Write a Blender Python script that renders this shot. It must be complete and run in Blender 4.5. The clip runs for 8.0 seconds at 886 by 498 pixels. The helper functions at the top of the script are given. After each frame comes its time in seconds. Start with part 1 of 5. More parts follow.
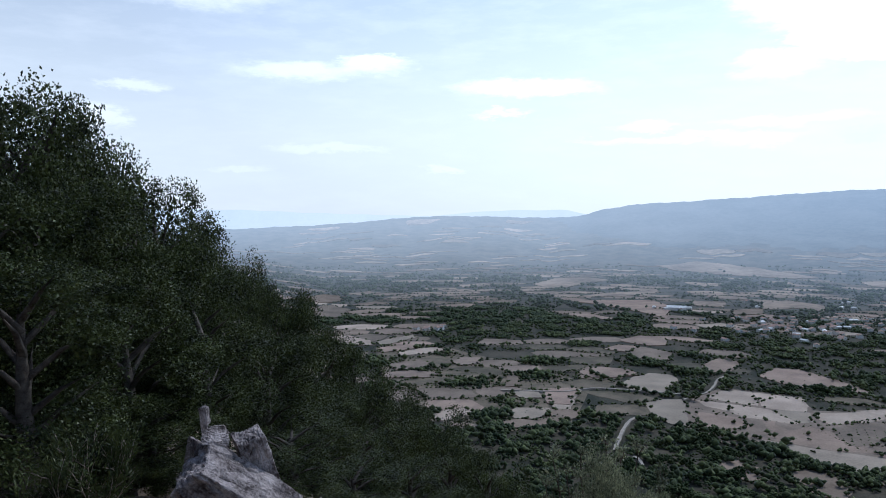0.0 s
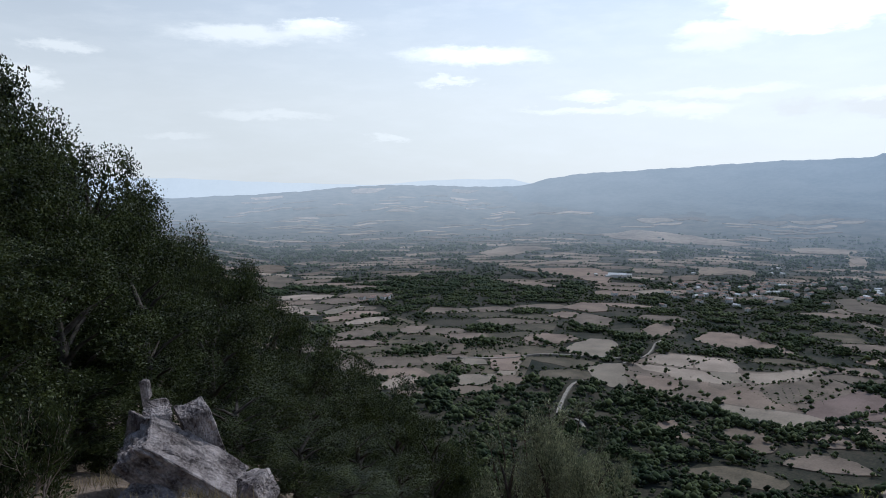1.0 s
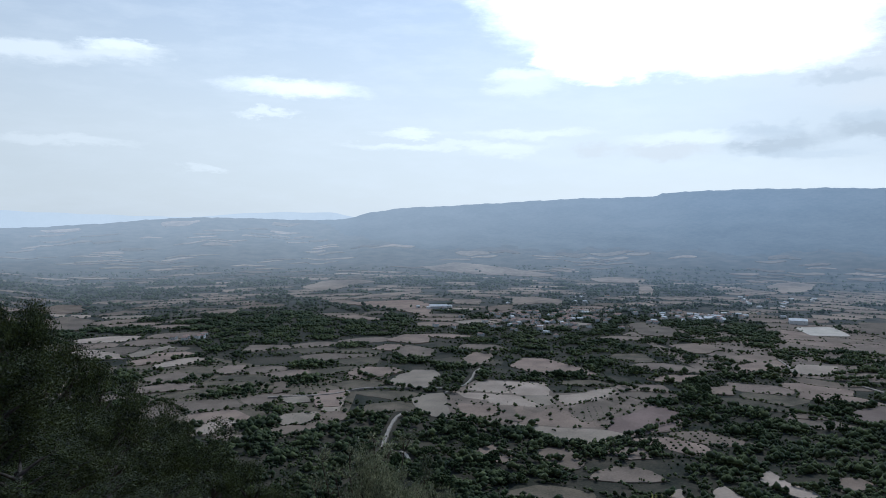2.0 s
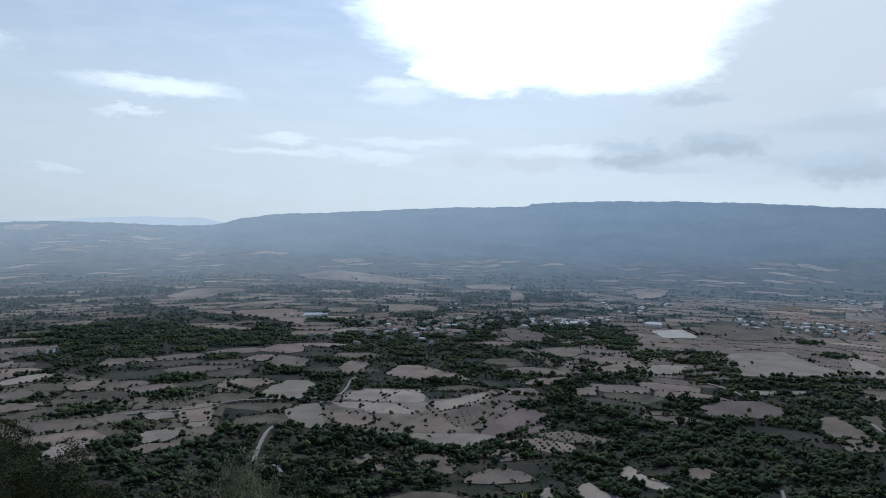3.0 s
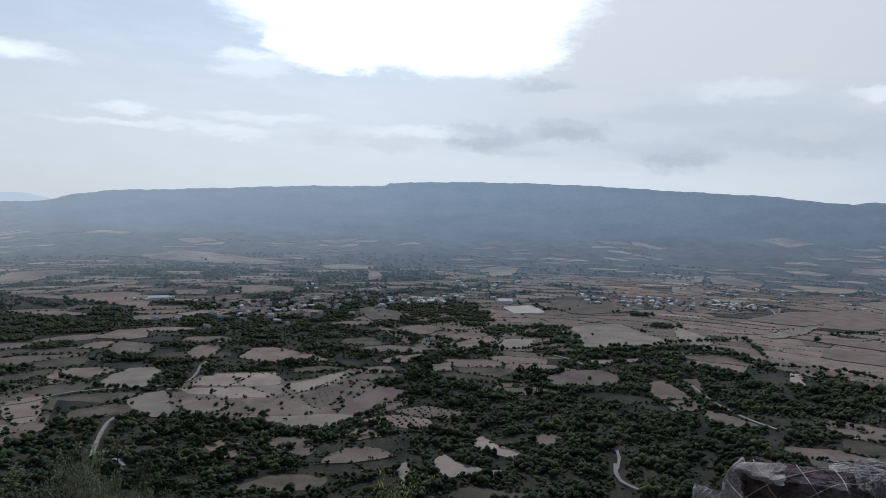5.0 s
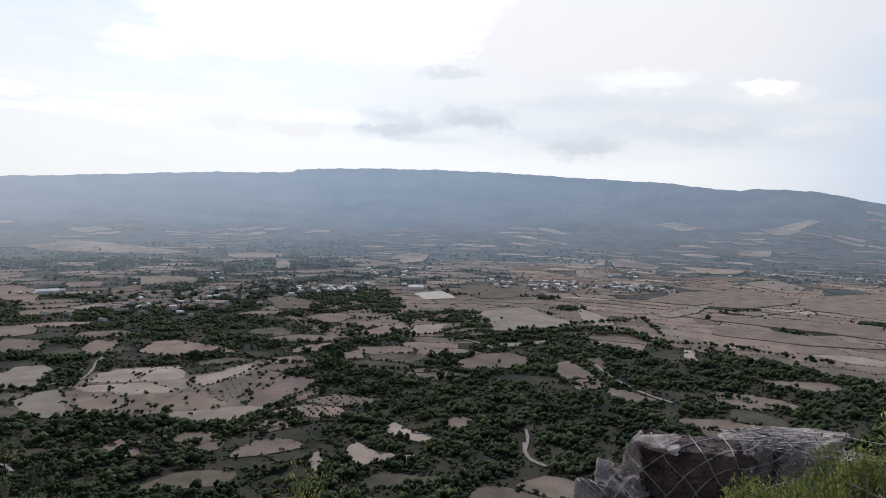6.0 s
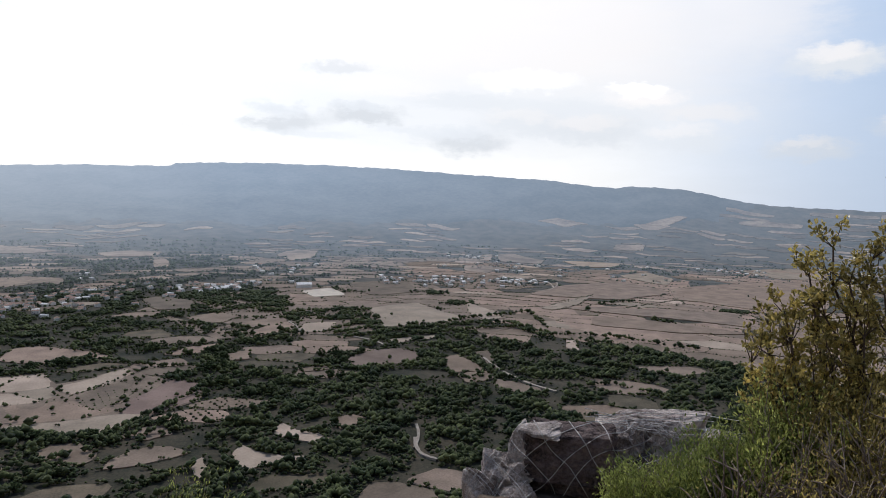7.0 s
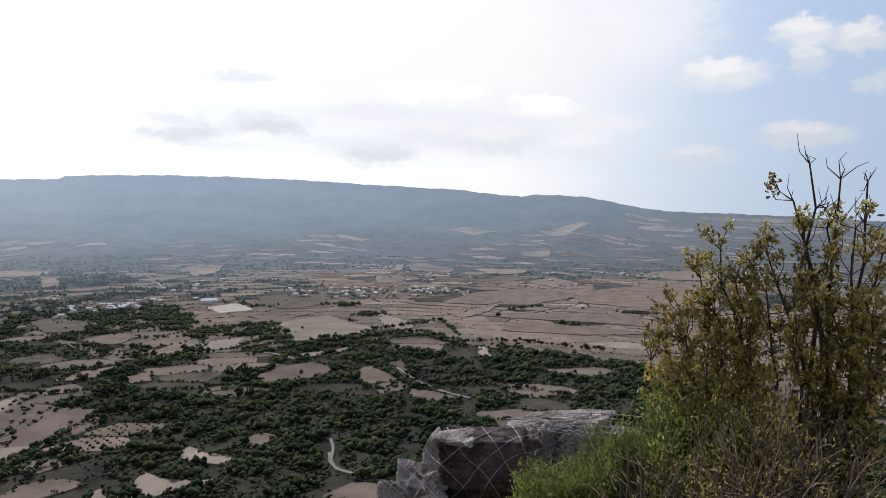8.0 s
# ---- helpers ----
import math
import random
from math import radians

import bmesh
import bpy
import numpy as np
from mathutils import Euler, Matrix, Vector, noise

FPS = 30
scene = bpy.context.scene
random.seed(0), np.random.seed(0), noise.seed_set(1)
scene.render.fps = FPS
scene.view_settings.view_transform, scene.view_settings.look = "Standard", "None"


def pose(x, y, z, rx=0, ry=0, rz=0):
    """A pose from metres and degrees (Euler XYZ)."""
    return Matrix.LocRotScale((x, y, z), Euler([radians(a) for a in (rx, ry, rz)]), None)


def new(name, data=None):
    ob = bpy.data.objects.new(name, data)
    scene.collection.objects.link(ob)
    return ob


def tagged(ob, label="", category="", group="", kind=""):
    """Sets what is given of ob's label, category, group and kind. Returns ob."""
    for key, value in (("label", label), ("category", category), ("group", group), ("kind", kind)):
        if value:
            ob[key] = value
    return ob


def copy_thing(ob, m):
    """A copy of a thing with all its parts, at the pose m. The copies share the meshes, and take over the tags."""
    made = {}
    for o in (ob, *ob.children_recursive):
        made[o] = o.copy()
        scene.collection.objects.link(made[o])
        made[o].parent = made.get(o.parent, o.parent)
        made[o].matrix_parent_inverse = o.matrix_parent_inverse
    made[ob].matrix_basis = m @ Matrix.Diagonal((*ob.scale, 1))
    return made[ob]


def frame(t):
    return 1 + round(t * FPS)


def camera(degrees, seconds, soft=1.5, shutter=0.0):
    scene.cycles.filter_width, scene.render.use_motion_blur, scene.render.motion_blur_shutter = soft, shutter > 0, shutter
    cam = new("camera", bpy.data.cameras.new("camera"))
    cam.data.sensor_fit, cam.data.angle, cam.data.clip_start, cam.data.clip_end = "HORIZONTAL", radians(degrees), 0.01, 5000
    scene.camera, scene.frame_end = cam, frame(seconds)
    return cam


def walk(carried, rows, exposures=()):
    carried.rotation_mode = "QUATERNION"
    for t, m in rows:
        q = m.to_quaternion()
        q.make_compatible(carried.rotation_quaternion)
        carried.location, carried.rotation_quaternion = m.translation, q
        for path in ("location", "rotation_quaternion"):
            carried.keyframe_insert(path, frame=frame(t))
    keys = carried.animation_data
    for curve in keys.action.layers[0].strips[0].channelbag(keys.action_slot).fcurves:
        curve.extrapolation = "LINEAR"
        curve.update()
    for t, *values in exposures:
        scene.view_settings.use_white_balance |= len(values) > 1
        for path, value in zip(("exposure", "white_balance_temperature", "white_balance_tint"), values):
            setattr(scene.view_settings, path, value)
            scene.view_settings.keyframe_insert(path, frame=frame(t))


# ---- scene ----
EYE = 250.0          # the eye's height over the valley floor
cam = camera(66.5, 8.0, 0.9)
# seconds, yaw, pitch, roll, drift to the right along the ledge
TURN = [
    (0.0, -0.97, -3.26, 0.41, 0.0), (0.5, -4.00, -4.67, -0.09, 0.0), (1.0, -5.54, -5.90, 0.28, 0.0), (1.5, -13.16, -3.98, -0.04, 0.0),
    (2.0, -20.45, -3.06, -0.31, 0.0), (2.2, -23.08, -2.98, -0.43, 0.0), (3.3, -33.30, -2.49, -0.96, 0.0), (3.5, -35.00, -2.92, -0.86, 0.0),
    (4.0, -38.51, -3.59, -2.30, 0.0), (4.5, -40.10, -3.93, -1.48, 0.0), (4.7, -41.41, -3.94, -1.44, 0.0), (5.8, -47.76, -4.06, -1.88, 0.002),
    (6.0, -50.48, -4.67, -1.59, 0.004), (6.5, -56.51, -5.12, -1.02, 0.012), (7.0, -59.84, -4.72, -1.89, 0.02), (7.5, -63.98, -4.49, -1.90, 0.026),
    (8.0, -67.48, -3.69, -1.01, 0.03)]
walk(cam, [(t, pose(0.37 * s, -0.93 * s, EYE, 90 + p, r, y)) for t, y, p, r, s in TURN],
     [(0.0, -0.04, 5300, 8), (0.5, -0.12, 5600, 9), (1.0, -0.26, 5650, 7), (2.0, -0.38, 5350, 5), (3.5, -0.64, 5300, 4), (4.5, -0.68, 5400, 5), (5.8, -0.25, 6000, 11), (6.5, -0.09, 6150, 11), (8.0, -0.05, 6250, 12)])

# ---- light ----
SUN_AZ, SUN_EL = 44.0, 50.0        # compass degrees to the right of +y, degrees up


def heading(az, el=0.0):
    a, e = radians(az), radians(el)
    return Vector((math.sin(a) * math.cos(e), math.cos(a) * math.cos(e), math.sin(e)))


sun = new("sun", bpy.data.lights.new("sun", "SUN"))
sun.data.energy, sun.data.angle, sun.data.color = 2.0, radians(1.0), (1.0, 0.96, 0.92)
sun.rotation_mode = "QUATERNION"
sun.rotation_quaternion = heading(SUN_AZ, SUN_EL).to_track_quat("Z", "Y")
sun.location = (0, 0, EYE + 30)

CLOUDS = []


def cloud(az, el, half_wide, half_high, cover, bright):
    """A cloud of the sky: place and half size in degrees."""
    CLOUDS.append(((az, el, half_wide, half_high), cover, bright))


cloud(8.1, 10.0, 6.5, 0.9, 1.0, 1.2)
cloud(6.0, 8.0, 2.8, 0.35, 0.8, 1.1)
cloud(-11.0, 11.3, 6.0, 0.9, 0.8, 1.1)
cloud(-4.8, 11.9, 4.0, 1.0, 0.8, 1.1)
cloud(-23.3, 9.6, 3.2, 0.5, 0.7, 1.1)
cloud(-26.0, 7.3, 2.2, 0.9, 0.9, 1.1)
cloud(-8.6, 5.3, 5.6, 0.4, 0.6, 1.05)
cloud(-15.5, 3.6, 2.8, 0.35, 0.5, 1.05)
cloud(1.0, 3.4, 2.1, 0.4, 0.5, 1.1)
cloud(17.8, 6.7, 4.0, 0.4, 0.6, 1.1)
cloud(15.6, 5.6, 4.6, 0.4, 0.5, 1.1)
cloud(21.6, 5.6, 8.6, 0.4, 0.5, 1.1)
cloud(-20.0, 17.0, 10.0, 1.5, 0.7, 1.1)
cloud(25.8, 5.2, 3.0, 0.7, 0.5, 1.1)
cloud(18.1, 6.8, 2.6, 0.5, 0.6, 1.1)
cloud(65.0, 13.5, 26.0, 11.0, 0.9, 0.92)
cloud(62.0, 6.5, 26.0, 4.0, 0.6, 0.87)
cloud(84.5, 15.5, 6.0, 6.0, 0.45, 0.95)
cloud(39.5, 18.0, 18.0, 7.5, 1.0, 1.6)
cloud(44.5, 12.8, 9.5, 2.7, 1.0, 1.35)
cloud(33.5, 12.4, 6.5, 2.2, 1.0, 1.45)
cloud(27.0, 10.6, 4.0, 1.2, 0.5, 1.15)
cloud(46.5, 5.7, 4.6, 1.3, 0.9, 0.74)
cloud(53.1, 6.3, 3.8, 1.1, 0.9, 0.72)
cloud(61.7, 4.4, 4.4, 1.3, 0.85, 0.74)
cloud(38.5, 5.0, 4.4, 0.8, 0.6, 0.92)
cloud(50.8, 9.9, 3.6, 0.7, 0.6, 0.74)
cloud(32.8, 5.3, 2.2, 0.6, 0.5, 0.92)
cloud(66.5, 6.0, 5.0, 1.3, 0.6, 0.8)
cloud(72.0, 5.4, 5.4, 1.4, 0.75, 0.8)
cloud(76.0, 8.2, 3.6, 1.2, 0.9, 0.98)
cloud(79.2, 4.7, 4.3, 1.3, 0.6, 0.86)
cloud(89.6, 10.2, 4.2, 1.4, 1.0, 0.84)
cloud(94.9, 12.9, 2.9, 1.3, 0.95, 0.82)
cloud(95.4, 11.0, 1.6, 1.6, 0.6, 0.78)
cloud(98.6, 12.2, 2.2, 1.2, 0.9, 0.8)
cloud(95.3, 5.6, 4.2, 1.2, 0.75, 0.78)
cloud(88.0, 4.2, 3.6, 1.0, 0.6, 0.78)
cloud(99.9, 9.1, 2.0, 0.9, 0.6, 0.8)
cloud(40.5, 5.9, 7.0, 0.6, 0.55, 1.08)
cloud(55.0, 8.6, 6.5, 1.0, 0.5, 0.96)
cloud(48.5, 4.6, 5.2, 0.5, 0.6, 0.86)
cloud(57.5, 5.2, 4.4, 0.6, 0.55, 0.84)
cloud(66.5, 9.4, 5.0, 0.9, 0.5, 1.02)
cloud(28.0, 6.6, 6.0, 0.5, 0.6, 1.08)
cloud(70.0, 7.0, 8.0, 1.1, 0.5, 0.82)
cloud(61.0, 7.6, 6.0, 0.8, 0.55, 0.81)
cloud(80.5, 6.8, 4.6, 0.9, 0.5, 0.93)


def sky_world():
    world = bpy.data.worlds.new("sky")
    scene.world = world
    world.use_nodes = True
    nt = world.node_tree
    nt.nodes.clear()
    add, link = nt.nodes.new, nt.links.new

    def math_node(op, a, b=None, clamp=False):
        n = add("ShaderNodeMath")
        n.operation, n.use_clamp = op, clamp
        for i, v in enumerate((a, b)):
            if isinstance(v, (int, float)):
                n.inputs[i].default_value = v
            elif v is not None:
                link(v, n.inputs[i])
        return n.outputs[0]

    sky = add("ShaderNodeTexSky")
    sky.sky_type, sky.sun_disc = "NISHITA", False
    sky.sun_elevation, sky.sun_rotation = radians(SUN_EL), radians(SUN_AZ)
    sky.altitude, sky.air_density, sky.dust_density, sky.ozone_density = 400, 1.0, 1.2, 1.5
    way = add("ShaderNodeTexCoord").outputs["Generated"]
    sep = add("ShaderNodeSeparateXYZ")
    link(way, sep.inputs[0])
    deg = 180 / math.pi
    az = math_node("MULTIPLY", math_node("ARCTAN2", sep.outputs[0], sep.outputs[1]), deg)
    el = math_node("MULTIPLY", math_node("ARCSINE", sep.outputs[2]), deg)
    flat = add("ShaderNodeCombineXYZ")
    link(az, flat.inputs[0]), link(el, flat.inputs[1])
    # wisps: noise stretched along the horizon
    stretch = add("ShaderNodeVectorMath")
    stretch.operation = "MULTIPLY"
    link(flat.outputs[0], stretch.inputs[0])
    stretch.inputs[1].default_value = (0.16, 0.62, 1)
    wisp = add("ShaderNodeTexNoise")
    wisp.inputs["Scale"].default_value, wisp.inputs["Detail"].default_value, wisp.inputs["Roughness"].default_value = 1.0, 7, 0.62
    link(stretch.outputs[0], wisp.inputs["Vector"])
    shift = add("ShaderNodeVectorMath")
    shift.operation = "MULTIPLY_ADD"
    link(wisp.outputs["Color"], shift.inputs[0])
    shift.inputs[1].default_value = (4.4, 1.6, 0)
    link(flat.outputs[0], shift.inputs[2])
    centre = add("ShaderNodeVectorMath")
    centre.operation = "SUBTRACT"
    link(shift.outputs[0], centre.inputs[0])
    centre.inputs[1].default_value = (2.2, 0.8, 0)
    # heaped clouds: rounder, finer billows
    billow = add("ShaderNodeTexNoise")
    billow.inputs["Scale"].default_value, billow.inputs["Detail"].default_value = 0.62, 7
    link(flat.outputs[0], billow.inputs["Vector"])
    puff = add("ShaderNodeVectorMath")
    puff.operation = "MULTIPLY_ADD"
    link(billow.outputs["Color"], puff.inputs[0])
    puff.inputs[1].default_value = (2.6, 1.6, 0)
    link(flat.outputs[0], puff.inputs[2])
    heap = add("ShaderNodeVectorMath")
    heap.operation = "SUBTRACT"
    link(puff.outputs[0], heap.inputs[0])
    heap.inputs[1].default_value = (1.3, 0.8, 0)

    # ragged cloud edges: a finer noise that shifts both again
    loose = add("ShaderNodeVectorMath")
    loose.operation = "MULTIPLY"
    link(flat.outputs[0], loose.inputs[0])
    loose.inputs[1].default_value = (0.45, 1.15, 1)
    rag = add("ShaderNodeTexNoise")
    rag.inputs["Scale"].default_value, rag.inputs["Detail"].default_value, rag.inputs["Roughness"].default_value = 1.0, 9, 0.68
    link(loose.outputs[0], rag.inputs["Vector"])

    def ragged(soft_place, reach):
        n = add("ShaderNodeVectorMath")
        n.operation = "MULTIPLY_ADD"
        link(rag.outputs["Color"], n.inputs[0])
        n.inputs[1].default_value = (reach[0], reach[1], 0)
        link(soft_place.outputs[0], n.inputs[2])
        m = add("ShaderNodeVectorMath")
        m.operation = "SUBTRACT"
        link(n.outputs[0], m.inputs[0])
        m.inputs[1].default_value = (reach[0] / 2, reach[1] / 2, 0)
        return m

    centre, heap = ragged(centre, (5.0, 1.5)), ragged(heap, (3.4, 1.7))

    base = add("ShaderNodeVectorMath")
    base.operation = "SCALE"
    link(sky.outputs[0], base.inputs[0])
    base.inputs["Scale"].default_value = 0.115
    colour = base.outputs[0]

    def over(below, mask, tint):
        m = add("ShaderNodeMix")
        m.data_type = "RGBA"
        link(mask, m.inputs[0]), link(below, m.inputs[6])
        m.inputs[7].default_value = (*tint, 1)
        return m.outputs[2]

    # milky veil low over the horizon, thin high cloud everywhere
    low = add("ShaderNodeMapRange")
    link(el, low.inputs[0])
    for i, v in enumerate((6.0, 30.0, 0.92, 0.0)):
        low.inputs[i + 1].default_value = v
    clear = add("ShaderNodeVectorMath")
    clear.operation = "DOT_PRODUCT"
    link(way, clear.inputs[0])
    clear.inputs[1].default_value = heading(114, 12)
    thick = add("ShaderNodeMapRange")
    thick.interpolation_type = "SMOOTHSTEP"
    link(clear.outputs["Value"], thick.inputs[0])
    for i, v in enumerate((0.70, 0.99, 0.0, 0.78)):
        thick.inputs[i + 1].default_value = v
    colour = over(colour, low.outputs[0], (1.05, 1.035, 1.0))
    thin = add("ShaderNodeMapRange")
    link(wisp.outputs[0], thin.inputs[0])
    for i, v in enumerate((0.44, 0.80, 0.0, 0.34)):
        thin.inputs[i + 1].default_value = v
    lowness = add("ShaderNodeMapRange")
    link(el, lowness.inputs[0])
    for i, v in enumerate((16.0, 34.0, 1.0, 0.1)):
        lowness.inputs[i + 1].default_value = v
    colour = over(colour, math_node("MULTIPLY", thin.outputs[0], lowness.outputs[0]), (1.16, 1.15, 1.14))
    # heaped clouds are greyer below and whiter on top
    tops = [((a - 0.1 * w, e + 0.5 * h, 0.7 * w, 0.55 * h), cover * 0.7, bright + 0.14) for (a, e, w, h), cover, bright in CLOUDS if w < 5.5 and h > 0.9]
    colour = over(colour, thick.outputs[0], (0.41, 0.565, 0.785))        # a clearer, bluer stretch
    for (a, e, w, h), cover, bright in CLOUDS + tops:
        rel = add("ShaderNodeVectorMath")
        rel.operation = "SUBTRACT"
        link((heap if w < 5.5 and h > 0.5 and a > 30 else centre).outputs[0], rel.inputs[0])
        rel.inputs[1].default_value = (a, e, 0)
        size = add("ShaderNodeVectorMath")
        size.operation = "DIVIDE"
        link(rel.outputs[0], size.inputs[0])
        size.inputs[1].default_value = (w, h, 1)
        far = add("ShaderNodeVectorMath")
        far.operation = "LENGTH"
        link(size.outputs[0], far.inputs[0])
        edge = add("ShaderNodeMapRange")
        edge.interpolation_type = "SMOOTHSTEP"
        link(far.outputs["Value"], edge.inputs[0])
        for i, v in enumerate((*((0.66, 1.02) if bright > 1.3 else (0.3, 1.15) if w > 4.7 else (0.35, 1.1)), cover, 0.0)):
            edge.inputs[i + 1].default_value = v
        colour = over(colour, edge.outputs[0], (bright * 1.16, bright * 1.14, bright * 1.10) if bright > 1.0 else (bright * 1.03, bright * 0.99, bright * 0.95) if bright > 0.9 else (bright * 0.97, bright, bright * 1.02))
    # brighter round the hidden sun
    toward = add("ShaderNodeVectorMath")
    toward.operation = "DOT_PRODUCT"
    link(way, toward.inputs[0])
    toward.inputs[1].default_value = heading(SUN_AZ, SUN_EL)
    aureole = add("ShaderNodeMapRange")
    link(toward.outputs["Value"], aureole.inputs[0])
    for i, v in enumerate((0.40, 0.85, 0.87, 1.2)):
        aureole.inputs[i + 1].default_value = v
    bright_sky = add("ShaderNodeVectorMath")
    bright_sky.operation = "SCALE"
    link(colour, bright_sky.inputs[0]), link(aureole.outputs[0], bright_sky.inputs["Scale"])
    colour = bright_sky.outputs[0]
    back, out = add("ShaderNodeBackground"), add("ShaderNodeOutputWorld")
    link(colour, back.inputs[0])
    link(back.outputs[0], out.inputs[0])


sky_world()

# ---- materials ----
def material(name, dark, light, size=1.0, rough=0.85, bump=0.3, vary=0.25, leaf=0.0, fine=12.0, random_by="", sheen=0.0, metal=0.0, lift=0.02, spec=0.08, haze_glow=0.0, air_tint=(0.60, 0.66, 0.735, 1), side_tint=(0.505, 0.62, 0.775, 1)):
    """Two scales of noise between two base colours, with relief; vary: how far single pieces differ. Can emit distance
    haze.
    """
    m = bpy.data.materials.new(name)
    m.use_nodes = True
    nt = m.node_tree
    add, link = nt.nodes.new, nt.links.new
    shader = nt.nodes["Principled BSDF"]
    where = add("ShaderNodeTexCoord").outputs["Object"]

    def noise_node(scale, detail, rough_):
        n = add("ShaderNodeTexNoise")
        n.inputs["Scale"].default_value, n.inputs["Detail"].default_value, n.inputs["Roughness"].default_value = scale, detail, rough_
        link(where, n.inputs["Vector"])
        return n

    big, small = noise_node(1.0 / size, 3, 0.55), noise_node(fine / size, 5, 0.65)
    both = add("ShaderNodeMath")
    both.operation = "MULTIPLY_ADD"
    link(small.outputs[0], both.inputs[0])
    both.inputs[1].default_value = 0.7
    link(big.outputs[0], both.inputs[2])
    ramp = add("ShaderNodeMapRange")
    link(both.outputs[0], ramp.inputs[0])
    for i, v in enumerate((0.66, 1.04, 0.0, 1.0)):
        ramp.inputs[i + 1].default_value = v
    mix = add("ShaderNodeMix")
    mix.data_type = "RGBA"
    link(ramp.outputs[0], mix.inputs[0])
    mix.inputs[6].default_value, mix.inputs[7].default_value = (*dark, 1), (*light, 1)
    colour = mix.outputs[2]
    if random_by:
        if random_by == "island":
            chance = add("ShaderNodeNewGeometry").outputs["Random Per Island"]
        else:
            chance = add("ShaderNodeObjectInfo").outputs["Random"]
        span = add("ShaderNodeMapRange")
        link(chance, span.inputs[0])
        span.inputs[3].default_value, span.inputs[4].default_value = 1 - vary, 1 + vary
        hsv = add("ShaderNodeHueSaturation")
        link(span.outputs[0], hsv.inputs["Value"])
        hue = add("ShaderNodeMapRange")
        link(chance, hue.inputs[0])
        hue.inputs[3].default_value, hue.inputs[4].default_value = 0.508, 0.495
        link(hue.outputs[0], hsv.inputs["Hue"])
        link(colour, hsv.inputs["Color"])
        colour = hsv.outputs[0]
    link(colour, shader.inputs["Base Color"])
    shader.inputs["Roughness"].default_value, shader.inputs["Metallic"].default_value = rough, metal
    shader.inputs["Specular IOR Level"].default_value = spec
    if haze_glow:
        # haze as emission, growing from 1650 m: far ground, woods, fields and hills
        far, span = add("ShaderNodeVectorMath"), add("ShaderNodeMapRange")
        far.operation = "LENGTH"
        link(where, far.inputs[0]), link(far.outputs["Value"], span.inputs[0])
        for i, v in enumerate((1650, 4400, 0.0, haze_glow)):
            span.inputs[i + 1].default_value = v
        # the emitted haze is weaker away from the sun's side
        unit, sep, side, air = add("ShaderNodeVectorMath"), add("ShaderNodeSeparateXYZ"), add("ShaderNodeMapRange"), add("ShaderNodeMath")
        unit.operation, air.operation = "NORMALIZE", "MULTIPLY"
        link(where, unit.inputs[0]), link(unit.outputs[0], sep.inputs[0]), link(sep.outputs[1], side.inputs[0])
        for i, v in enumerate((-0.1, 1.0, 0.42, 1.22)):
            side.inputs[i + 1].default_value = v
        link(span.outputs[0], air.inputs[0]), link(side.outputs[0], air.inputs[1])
        # haze tint: bluer to the side of the sun, paler further off to its left
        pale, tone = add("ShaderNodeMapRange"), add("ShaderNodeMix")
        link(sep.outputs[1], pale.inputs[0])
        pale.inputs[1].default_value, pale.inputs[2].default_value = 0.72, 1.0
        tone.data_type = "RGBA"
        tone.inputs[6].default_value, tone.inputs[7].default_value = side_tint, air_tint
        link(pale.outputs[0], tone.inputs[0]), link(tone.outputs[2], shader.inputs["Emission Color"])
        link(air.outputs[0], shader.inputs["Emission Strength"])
    shader.inputs["Sheen Weight"].default_value = sheen
    # blue in the sheen stands in for haze at grazing views
    shader.inputs["Sheen Tint"].default_value = (0.75, 0.85, 1.0, 1)
    if bump:
        relief = add("ShaderNodeBump")
        relief.inputs["Strength"].default_value, relief.inputs["Distance"].default_value = bump, lift
        link(both.outputs[0], relief.inputs["Height"])
        link(relief.outputs[0], shader.inputs["Normal"])
    if leaf:
        thin, blend = add("ShaderNodeBsdfTranslucent"), add("ShaderNodeMixShader")
        link(colour, thin.inputs[0])
        blend.inputs[0].default_value = leaf
        link(shader.outputs[0], blend.inputs[1]), link(thin.outputs[0], blend.inputs[2])
        link(blend.outputs[0], nt.nodes["Material Output"].inputs[0])
    return m


